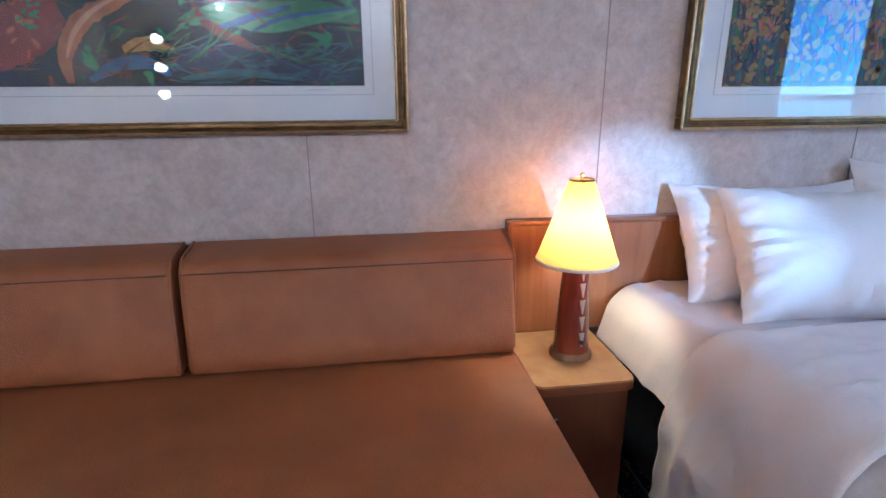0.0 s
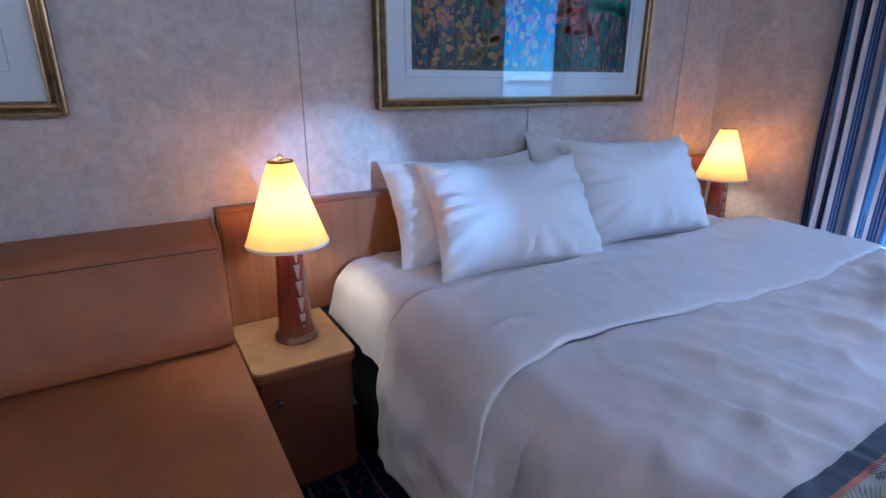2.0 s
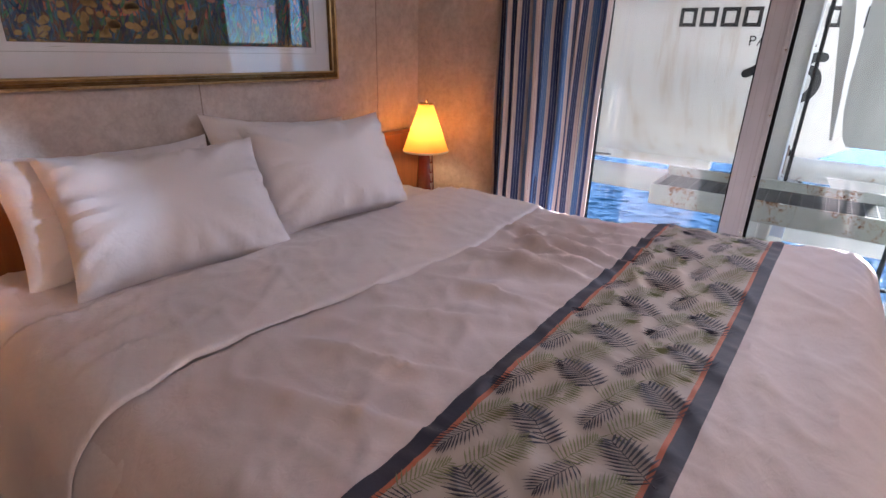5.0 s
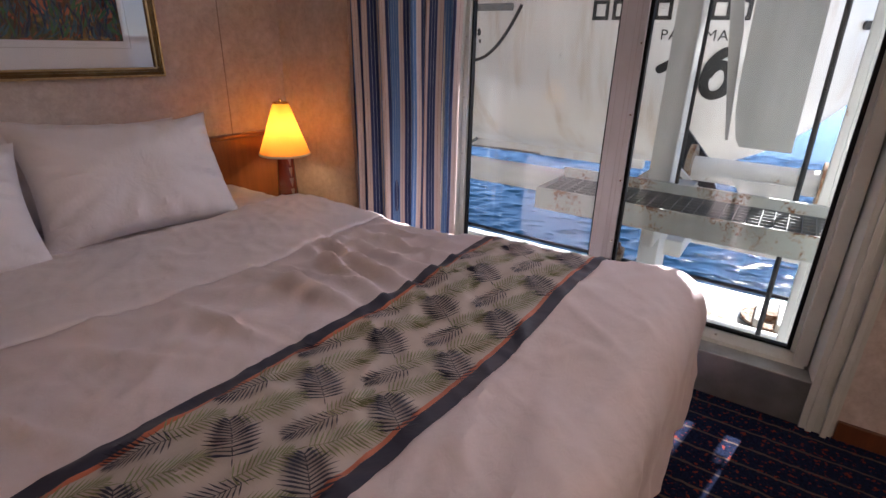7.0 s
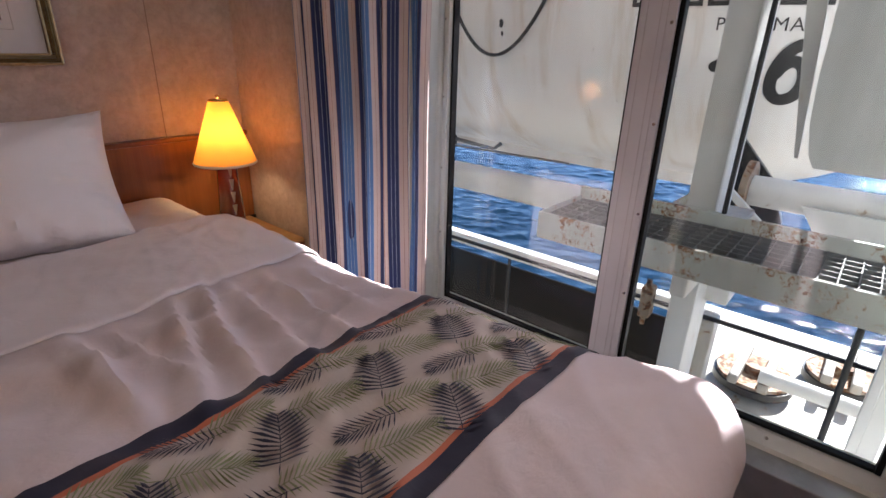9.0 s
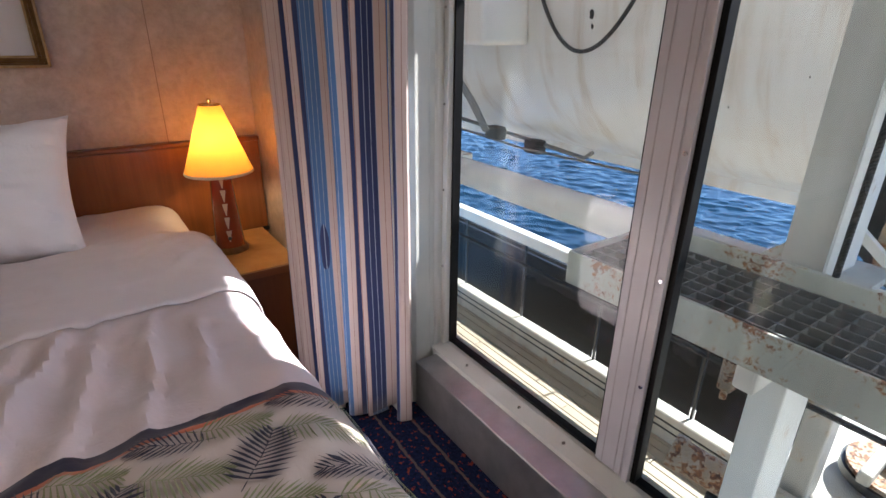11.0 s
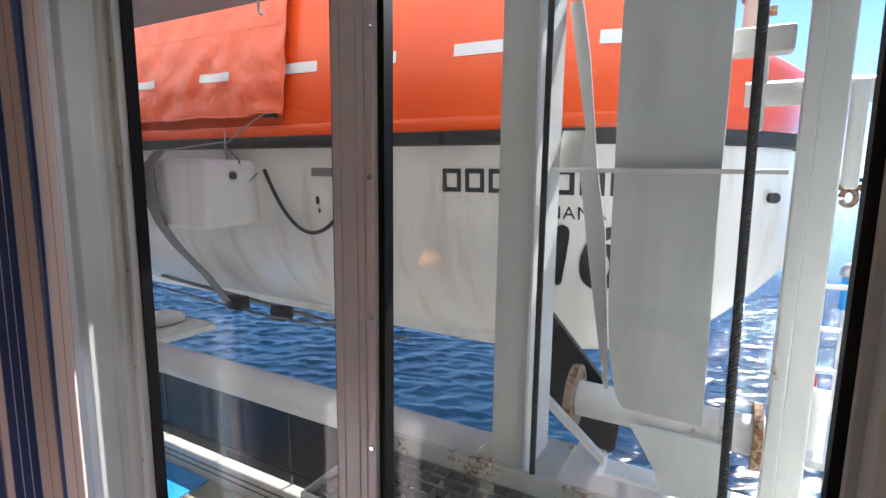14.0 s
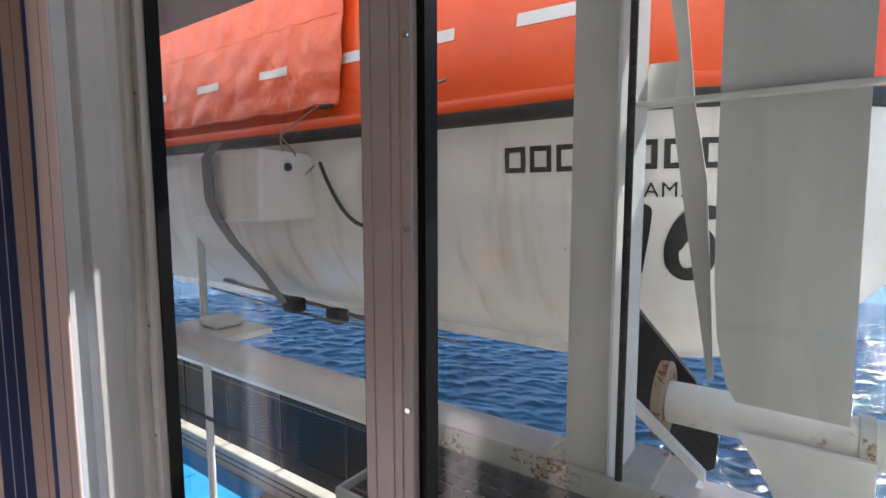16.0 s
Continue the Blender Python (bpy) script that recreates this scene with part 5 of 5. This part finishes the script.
# ---- winch platform below ----
wp = thing("sheave_platform", "white steel sheave platform with rusty worn blocks", "sheave platform")
WZ = -0.92
# plate, kerb, cheeks and bearing take darker paint in place of cast shade
part("plate", box(4.9, 6.5, -1.9, 0.20, WZ - 0.06, WZ, 0.01), stained_shaded_paint, wp, "stained white plate, colour darkened for shade")
part("kerb", box(4.88, 4.92, -1.9, 0.22, WZ - 0.10, WZ + 0.05, 0.006), stained_shaded_paint, wp)
for cx, cy, rr, tn in ((5.45, -0.25, 0.25, 0.1), (5.85, -0.72, 0.23, -0.2)):
    sh = part("sheave", tube([(cx, cy, WZ + 0.05), (cx, cy, WZ + 0.10)], rr, 28), black_paint, wp, "grease-black sheave", True)
    part("rim", tube([(cx, cy, WZ + 0.10), (cx, cy, WZ + 0.125)], rr * 0.93, 28), rust, sh, "rusted rim", True)
    part("hub", tube([(cx, cy, WZ + 0.125), (cx, cy, WZ + 0.18)], rr * 0.28, 16), rust, sh, "", True)
    for s in (-1, 1):
        part("cheek", box(cx - rr * 1.1, cx + rr * 1.1, cy + s * rr * 0.35 - 0.03, cy + s * rr * 0.35 + 0.03, WZ + 0.125, WZ + 0.20, 0.012), stained_shaded_paint, wp, "rust-stained cheek block, colour darkened for shade")
part("bearing", box(4.95, 5.10, -0.02, 0.10, WZ, WZ + 0.62, 0.01), stained_shaded_paint, wp)
part("pipe_stub", tube([(5.2, -0.30, WZ + 0.25), (5.2, -1.5, WZ + 0.25)], 0.05, 14), ship_white, wp, "", True)
vent = thing("rusty_pipe", "rusty galvanised pipe stub lying above the lower deck", "pipe")
part("pipe", tube([(4.62, 0.50, -0.80), (4.72, 0.10, -0.86)], 0.085, 20), rust, vent, "", True)
part("collar", tube([(4.615, 0.52, -0.797), (4.63, 0.46, -0.806)], 0.098, 20), rust, vent, "", True)
part("clamp", box(4.60, 4.72, 0.22, 0.30, -1.05, -0.90, 0.01), black_paint, vent)
tagged(part("rail_cable", tube([(4.32, 6.5, 0.02), (4.32, -2.0, 0.02)], 0.012, 8), rope_mat), "thin dark cable running under the beam", "cable")
clampo = thing("cable_clamp", "rusty bolted cable clamp", "clamp")
part("block", box(4.28, 4.36, 0.19, 0.25, -0.08, 0.10, 0.012), rust, clampo)
part("bolt", tube([(4.30, 0.22, -0.12), (4.30, 0.22, 0.14)], 0.014, 8), rust, clampo)

# ---- lifeboat ----
boat = thing("lifeboat", "white and orange enclosed lifeboat hanging in its davits", "lifeboat")
CXB, Y_BOW, LEN = 6.28, -0.92, 9.0


def breadth(y):
    """Half-breadth of the boat at y, and how far its keel is lifted."""
    t = (y - Y_BOW) / LEN
    e = min(t, 1 - t) / 0.16
    if e >= 1:
        return 1.165, 0.0
    e = max(e, 0.0)
    return 1.165 * (1 - (1 - e) ** 2.4) ** 0.6, 0.75 * (1 - e) ** 2.6


HULL = [(0.0, 0.30), (0.20, 0.36), (0.45, 0.46), (0.66, 0.60), (0.82, 0.80), (0.92, 1.02), (0.965, 1.25), (0.99, 1.50), (1.0, 1.745)]
CANOPY = [(1.0, 1.825), (1.0, 1.86), (0.985, 1.90), (0.975, 1.905), (0.955, 2.10), (0.935, 2.35), (0.905, 2.65), (0.865, 2.95), (0.72, 3.20), (0.43, 3.36), (0.0, 3.40)]


def roof(y):
    """How far the canopy rises at y: lower over the bow."""
    return float(np.interp(y, (-0.9, -0.6, -0.3, 0.5, 1.0, 2.1), (0.20, 0.30, 0.54, 0.56, 0.70, 1.0)))


def hull_point(y, k, side, prof, shift=0.0):
    b, lift = breadth(y)
    f, z = prof[k]
    z = 1.905 + (z - 1.905) * roof(y) if z > 1.905 else z
    zz = z + lift * max(0, 1 - (z - 0.30) / 1.45) ** 1.0
    return Vector((CXB + side * (b * f + shift), y, zz))


ys = [Y_BOW + LEN * (1 - math.cos(math.pi * i / 60)) / 2 for i in range(61)]


def shell(prof, y_list):
    bm = bmesh.new()
    idx = [(-1, k) for k in range(len(prof) - 1, -1, -1)] + [(1, k) for k in range(1, len(prof))]
    if prof[0][0] > 0.5:
        idx = [(-1, k) for k in range(len(prof))] + [(1, k) for k in range(len(prof) - 2, -1, -1)]
    rows = [[bm.verts.new(hull_point(y, k, s, prof)) for s, k in idx] for y in y_list]
    for r0, r1 in zip(rows, rows[1:]):
        for j in range(len(idx) - 1):
            bm.faces.new((r0[j], r0[j + 1], r1[j + 1], r1[j]))
    bmesh.ops.remove_doubles(bm, verts=bm.verts, dist=0.0005)
    return bm


part("hull", shell(HULL, ys), hull_mat, boat, "white gelcoat hull, stained", True)
part("canopy", shell(CANOPY, ys), orange_mat, boat, "bright orange canopy", True)
bm = bmesh.new()
prof = [(0.0, 1.745), (0.045, 1.752), (0.055, 1.785), (0.045, 1.822), (0.0, 1.828)]
rows = [[bm.verts.new(Vector((CXB - breadth(y)[0] - o, y - (0.05 if y < Y_BOW + 0.1 else 0) * (o > 0), z))) for o, z in prof] for y in ys]
for r0, r1 in zip(rows, rows[1:]):
    for j in range(4):
        bm.faces.new((r0[j], r0[j + 1], r1[j + 1], r1[j]))
part("fender", bm, bumper, boat, "black rubber fender", True)
part("nose_fender", tube([(CXB - 0.25, Y_BOW + 0.02, 1.785), (CXB + 0.25, Y_BOW + 0.02, 1.785)], 0.05, 12), bumper, boat, "", True)
part("keel", box(CXB - 0.05, CXB + 0.05, 0.6, 6.6, 0.22, 0.34, 0.01), hull_mat, boat)
for yy in steps(-0.3, 7.4, 22):
    part("bolt", tube([(CXB - breadth(yy)[0] - 0.055, yy, 1.788), (CXB - breadth(yy)[0] - 0.060, yy, 1.788)], 0.010, 8), black_paint, boat)


def canopy_x(y, z):
    """Outer face of the canopy, on the side facing the ship."""
    z = 1.905 + (z - 1.905) / roof(y) if z > 1.905 else z
    for (f0, z0), (f1, z1) in zip(CANOPY, CANOPY[1:]):
        if z0 <= z <= z1 and z1 > z0:
            return CXB - breadth(y)[0] * (f0 + (f1 - f0) * (z - z0) / (z1 - z0))
    return CXB - breadth(y)[0]


def patch(y0, y1, z0, z1, off, n=6):
    bm = bmesh.new()
    rows = [[bm.verts.new((canopy_x(y, z) - off, y, z)) for z in (z0, z1)] for y in steps(y0, y1, n)]
    for r0, r1 in zip(rows, rows[1:]):
        bm.faces.new((r0[0], r0[1], r1[1], r1[0]))
    return bm


for y0 in (-0.28, 0.52, 1.24, 1.86):
    part("reflective_strip", patch(y0, y0 + 0.33, 2.245, 2.315, 0.004), reflector, boat, "silver reflective strip")

# tarpaulin over the boarding hatch
def tarp(y, t):
    z = 1.965 + 1.02 * t
    ripple = 0.004 * math.sin(y * 22 + 9 * t) * (1 - t) + 0.020 * noise.noise(Vector((y * 5, t * 6, 1.0)))
    hem = 0.007 * math.sin(y * 9) * (1 - t) ** 2
    return Vector((canopy_x(y, z) - 0.05 - ripple, y, z + hem + 0.008 * noise.noise(Vector((y * 7, 0, 3)))))


tp = part("tarpaulin", surface(tarp, steps(2.10, 5.4, 120), steps(0, 1, 30)), tarp_mat, boat, "wrinkled orange tarpaulin hatch cover", True)
sd = tp.modifiers.new("thickness", "SOLIDIFY")
sd.thickness = 0.006
for y0 in (2.64, 3.52, 4.40):
    bm = surface(lambda y, t: tarp(y, t) + Vector((-0.010, 0, 0)), steps(y0, y0 + 0.34, 8), steps(0.262, 0.322, 2))
    part("reflective_strip", bm, reflector, tp, "silver reflective strip")
part("seam", tube([tarp(y, 0.60) + Vector((-0.004, 0, 0)) for y in steps(2.12, 5.3, 50)], 0.005, 6), tarp_mat, tp)
part("hem", tube([tarp(y, 0.0) + Vector((-0.004, 0, 0.012)) for y in steps(2.12, 5.3, 50)], 0.008, 6), tarp_mat, tp)

# side box and lashing
sbx = prism([(4.61, 2.27), (4.61, 3.12), (5.20, 3.12), (5.20, 2.43)], "z", 1.21, 1.665)
bmesh.ops.bevel(sbx, geom=list(sbx.edges), offset=0.04, segments=3, profile=0.5, affect="EDGES")
part("side_box", sbx, hull_mat, boat, "rounded white box on the hull side", True)
part("socket", tube([(4.86, 2.335, 1.56), (4.855, 2.315, 1.56)], 0.026, 16), black_paint, boat, "black drain socket")


def band(name, pts, width, mat, parent, label):
    """A flat strap along points, wide along y."""
    bm = bmesh.new()
    lo = [bm.verts.new((x, y - width / 2, z)) for x, y, z in pts]
    hi = [bm.verts.new((x, y + width / 2, z)) for x, y, z in pts]
    for i in range(len(pts) - 1):
        bm.faces.new((lo[i], lo[i + 1], hi[i + 1], hi[i]))
    r = bmesh.ops.extrude_face_region(bm, geom=list(bm.faces))
    for q in [q for q in r["geom"] if isinstance(q, bmesh.types.BMVert)]:
        q.co.x -= 0.012
    return part(name, bm, mat, parent, label)


band("lashing_strap", [(CXB - 1.22, 2.58, 1.80), (4.58, 2.66, 1.71), (4.57, 2.78, 1.62), (4.57, 2.76, 1.35), (4.60, 2.72, 1.22), (4.80, 2.88, 1.05), (5.10, 2.98, 0.77), (5.40, 3.12, 0.46)], 0.11, strap_mat, boat, "grey lashing strap")
for p in ((5.42, 3.03, 0.469), (5.60, 2.705, 0.381)):
    part("keel_block", box(p[0] - 0.06, p[0] + 0.06, p[1] - 0.085, p[1] + 0.085, p[2] - 0.06, p[2] + 0.06, 0.02), bumper, boat, "black rubber keel block", True)
part("keel_rail", tube([(CXB - 0.66, 4.4, 0.52), (CXB - 0.66, 2.9, 0.43), (CXB - 0.62, 2.2, 0.36), (CXB - 0.62, 2.12, 0.42)], 0.018, 8), strap_mat, boat, "grey tubular skid rail")
part("keel_rail", tube([(CXB - 0.80, 4.4, 0.46), (CXB - 0.76, 2.8, 0.36), (CXB - 0.66, 1.4, 0.36)], 0.010, 8), grey_rope, boat)
hx = CXB - 1.165 - 0.012
grab = [(hx, 2.30 - 0.86 * t, 1.60 - 0.42 * (1 - (2 * t - 1) ** 2)) for t in steps(0, 1, 20)]
part("grab_line", tube(grab, 0.013, 8), rope_mat, boat, "black looped grab line", True)
part("lanyard", tube([(hx - 0.06, 2.62, 1.86), (hx - 0.24, 2.40, 1.74), (hx - 0.25, 2.34, 1.58)], 0.006, 8), grey_rope, boat, "grey rope lanyard", True)
part("lanyard", tube([(hx - 0.24, 2.40, 1.76), (hx - 0.12, 2.30, 1.90), (hx - 0.06, 2.22, 1.97)], 0.005, 8), grey_rope, boat, "", True)
part("lanyard", tube([(hx - 0.24, 2.40, 1.76), (hx - 0.16, 2.36, 1.66), (hx - 0.10, 2.42, 1.46), (hx, 2.36, 1.58)], 0.006, 8), grey_rope, boat, "", True)
part("cleat", box(hx - 0.02, hx + 0.02, 2.16, 2.28, 1.955, 1.985, 0.008), black_paint, boat)
part("cleat", tube([(CXB - 1.16, 1.42, 1.99), (CXB - 1.16, 1.24, 2.02)], 0.010, 8), chrome, boat)
part("grey_label", box(hx - 0.0, hx + 0.02, 1.52, 1.86, 1.56, 1.615, 0.003), strap_mat, boat)
hook = part("release_hook", prism([(-0.555, 2.20), (-0.735, 2.20), (-0.715, 2.45), (-0.675, 2.66), (-0.575, 2.66)], "x", 6.16, 6.26, bevel=0.012), stained_shaded_paint, boat, "stained cream lifting hook")
part("hook_block", box(6.14, 6.28, -0.71, -0.55, 2.62, 2.80, 0.02), black_paint, hook, "greasy black block")
part("hook_bolt", tube([(6.20, -0.69, 2.55), (6.20, -0.74, 2.55)], 0.03, 10), rust, hook)
part("bow_hook", tube([(CXB - 0.35, -0.72, 1.48), (CXB - 0.50, -0.80, 1.48)], 0.03, 10), black_paint, boat)

# painted name: plain blocks for the ship's name, letters for the port and number
LX = CXB - 1.165 * 0.997


def hull_x(y, z):
    for (f0, z0), (f1, z1) in zip(HULL, HULL[1:]):
        if z0 <= z <= z1:
            return CXB - breadth(y)[0] * (f0 + (f1 - f0) * (z - z0) / (z1 - z0))
    return LX


def side_x(y, z):
    """Outer face of the hull on the ship's side, with the lift of the bow taken in."""
    lift = breadth(y)[1]
    return hull_x(y, (z - lift * (1 + 0.30 / 1.45)) / (1 - lift / 1.45))


def block(y, w, z0, z1, parent):
    bm = bmesh.new()
    t = 0.026
    bars = [(y, y - t, z0, z1), (y - w + t, y - w, z0, z1), (y - t, y - w + t, z1 - t, z1), (y - t, y - w + t, z0, z0 + t)] if w > 0.06 else [(y - 0.006, y - 0.006 - t, z0, z1)]
    for ya, yb, za, zb in bars:
        bm.faces.new([bm.verts.new((side_x(yy, zz) - 0.005, yy, zz)) for yy, zz in ((ya, za), (yb, za), (yb, zb), (ya, zb))])
    return part("name_block", bm, lettering, parent)


name_sign = part("name_plate", box(LX + 0.02, LX + 0.022, 0.40, 0.42, 1.55, 1.56), lettering, boat)
yy = 0.868
for w in (0.118, 0.118, 0.118, 0.118, 0.040, 0.112, 0.118, 0.090, 0, 0.105, 0.112):
    if w:
        block(yy, w, 1.487, 1.618, name_sign)
        yy -= w + 0.026
    else:
        yy -= 0.10


def lettering_mesh(text, y, z, size, spacing, parent, label):
    """Upright painted text, wrapped on the hull side."""
    cu = bpy.data.curves.new("text", "FONT")
    cu.body, cu.size, cu.space_character, cu.resolution_u = text, size, spacing, 6
    tmp = bpy.data.objects.new("text", cu)
    me = bpy.data.meshes.new_from_object(tmp)
    bpy.data.objects.remove(tmp)
    me.materials.append(lettering)
    for q in me.vertices:
        py, pz = y - q.co.x, z + q.co.y
        q.co = Vector((side_x(py, pz) - 0.008, py, pz))
    ob = new("painted_text", me)
    ob.parent = parent
    return tagged(ob, label)


def stroke(name, path, half, parent, label):
    """A painted brush stroke with round ends, wrapped on the hull side, along (y, z) points."""
    curve = []
    for i in range(len(path) - 1):
        p = [Vector(path[min(max(i + k, 0), len(path) - 1)]) for k in (-1, 0, 1, 2)]
        for k in range(10):
            t = k / 10
            curve.append(0.5 * (2 * p[1] + (p[2] - p[0]) * t + (2 * p[0] - 5 * p[1] + 4 * p[2] - p[3]) * t * t + (3 * p[1] - p[0] - 3 * p[2] + p[3]) * t ** 3))
    curve.append(Vector(path[-1]))
    bm, rows = bmesh.new(), []
    for i, c in enumerate(curve):
        d = (curve[min(i + 1, len(curve) - 1)] - curve[max(i - 1, 0)]).normalized()
        ends = min(i, len(curve) - 1 - i) / 5
        w = half * math.sqrt(max(0.02, 1 - max(0.0, 1 - ends) ** 2))
        rows.append([bm.verts.new((side_x(c.x - d.y * w * k, c.y + d.x * w * k) - 0.006, c.x - d.y * w * k, c.y + d.x * w * k)) for k in (-1, -0.5, 0, 0.5, 1)])
    for r0, r1 in zip(rows, rows[1:]):
        for k in range(4):
            bm.faces.new((r0[k], r0[k + 1], r1[k + 1], r1[k]))
    return part(name, bm, lettering, parent, label)


lettering_mesh("PANAMA", 0.375, 1.362, 0.096, 1.12, boat, "painted port name PANAMA")
number = stroke("painted_digit", [(0.375, 1.155), (0.30, 1.195), (0.215, 1.255), (0.165, 1.30), (0.175, 1.20), (0.195, 1.09), (0.212, 0.99)], 0.030, boat, "painted digit 1")
stroke("painted_digit", [(-0.130, 1.285), (-0.055, 1.295), (0.015, 1.235), (0.052, 1.14), (0.050, 1.05), (0.005, 1.005), (-0.060, 1.03), (-0.092, 1.10), (-0.080, 1.18), (-0.030, 1.21), (0.020, 1.175), (0.045, 1.12)], 0.031, boat, "painted digit 6")

for y, z, r in ((1.84, 1.40, 0.016), (1.83, 1.33, 0.009), (0.55, 1.10, 0.003), (1.10, 1.24, 0.003), (0.93, 0.92, 0.0035)):
    stroke("scuff_mark", [(y + 0.004, z + 1.6 * r), (y - 0.5 * r, z), (y + 0.3 * r, z - 1.6 * r)], r, boat, "small dark scuff")
# ---- outboard fittings further along ----
op = thing("outboard_platform", "white steel platform with tubular railing", "platform")
part("slab", box(7.4, 9.2, -4.2, -1.25, -0.78, -0.70, 0.02), ship_white, op)
for zz in (-0.10, 0.28, 0.66):
    part("rail", tube([(7.9, -1.32, zz), (8.5, -4.1, zz)], 0.022, 8), ship_white, op)
for k in range(5):
    part("post", tube([(7.9 + 0.15 * k, -1.32 - 0.695 * k, -0.70), (7.9 + 0.15 * k, -1.32 - 0.695 * k, 0.68)], 0.024, 8), ship_white, op)
drum = thing("blue_vent", "blue painted deck vent with a metal cap", "vent")
part("drum", lathe([(0.07, 0.36), (0.07, 0.66), (0.06, 0.68)], (8.5, -1.65), 20), blue_paint, drum, "", True)
part("stem", tube([(8.5, -1.65, -0.70), (8.5, -1.65, 0.36)], 0.04, 12), ship_white, drum, "white stem", True)
part("cap", lathe([(0.10, 0.68), (0.095, 0.74), (0.05, 0.79), (0.01, 0.80)], (8.5, -1.65), 20), steel, drum, "metal cap", True)
valve = thing("hydrant", "red deck hydrant valve on a white pipe", "hydrant")
part("pipe", tube([(7.62, -1.34, -0.70), (7.60, -1.34, -0.30), (7.56, -1.30, -0.16)], 0.06, 12), ship_white, valve, "", True)
part("wheel", tube([(7.56 + 0.06 * math.cos(a), -1.30, -0.06 + 0.06 * math.sin(a)) for a in steps(0, 6.28, 16)], 0.018, 8), red_paint, valve, "red hand wheel", True)
part("cap", lathe([(0.05, -0.12), (0.055, -0.06), (0.03, -0.01)], (7.56, -1.30), 14), red_paint, valve)
lr = thing("winch_cover", "white cover on a post beyond the davit beam", "cover")
part("post", tube([(5.25, 4.15, -2.40), (5.25, 4.15, 1.05)], 0.035, 10), ship_white, lr)
part("tray", box(4.95, 5.5, 3.45, 4.3, 0.14, 0.20, 0.01), ship_white, lr)
part("lump", box(5.1, 5.4, 3.7, 4.0, 0.20, 0.30, 0.05, 3), ship_white, lr)

# ---- teak planks, nearest stretch as single planks ----
plank = bmesh.new()
box(-0.050, 0.050, -0.747, 0.747, -0.012, 0.0, 0.0015, 1, plank)
plank_me = finish("plank", plank, teak)
deck_ob = bpy.data.objects["deck"]
for i in range(29):
    for j in range(6):
        ob = new("plank", plank_me)
        ob.parent = deck_ob
        ob.location = (3.48 + i * 0.110, -0.9 + j * 1.504 + (i % 3) * 0.5, DECK_Z)
rest = bmesh.new()
for i in range(29):
    for y0, y1 in ((-7, -1.65 + (i % 3) * 0.5), (7.37 + (i % 3) * 0.5, 13)):
        box(3.43 + i * 0.110, 3.53 + i * 0.110, y0, y1, DECK_Z - 0.012, DECK_Z, 0, 1, rest)
tagged(part("planking", rest, teak, deck_ob, "far stretches of teak planking"), kind="stuff")
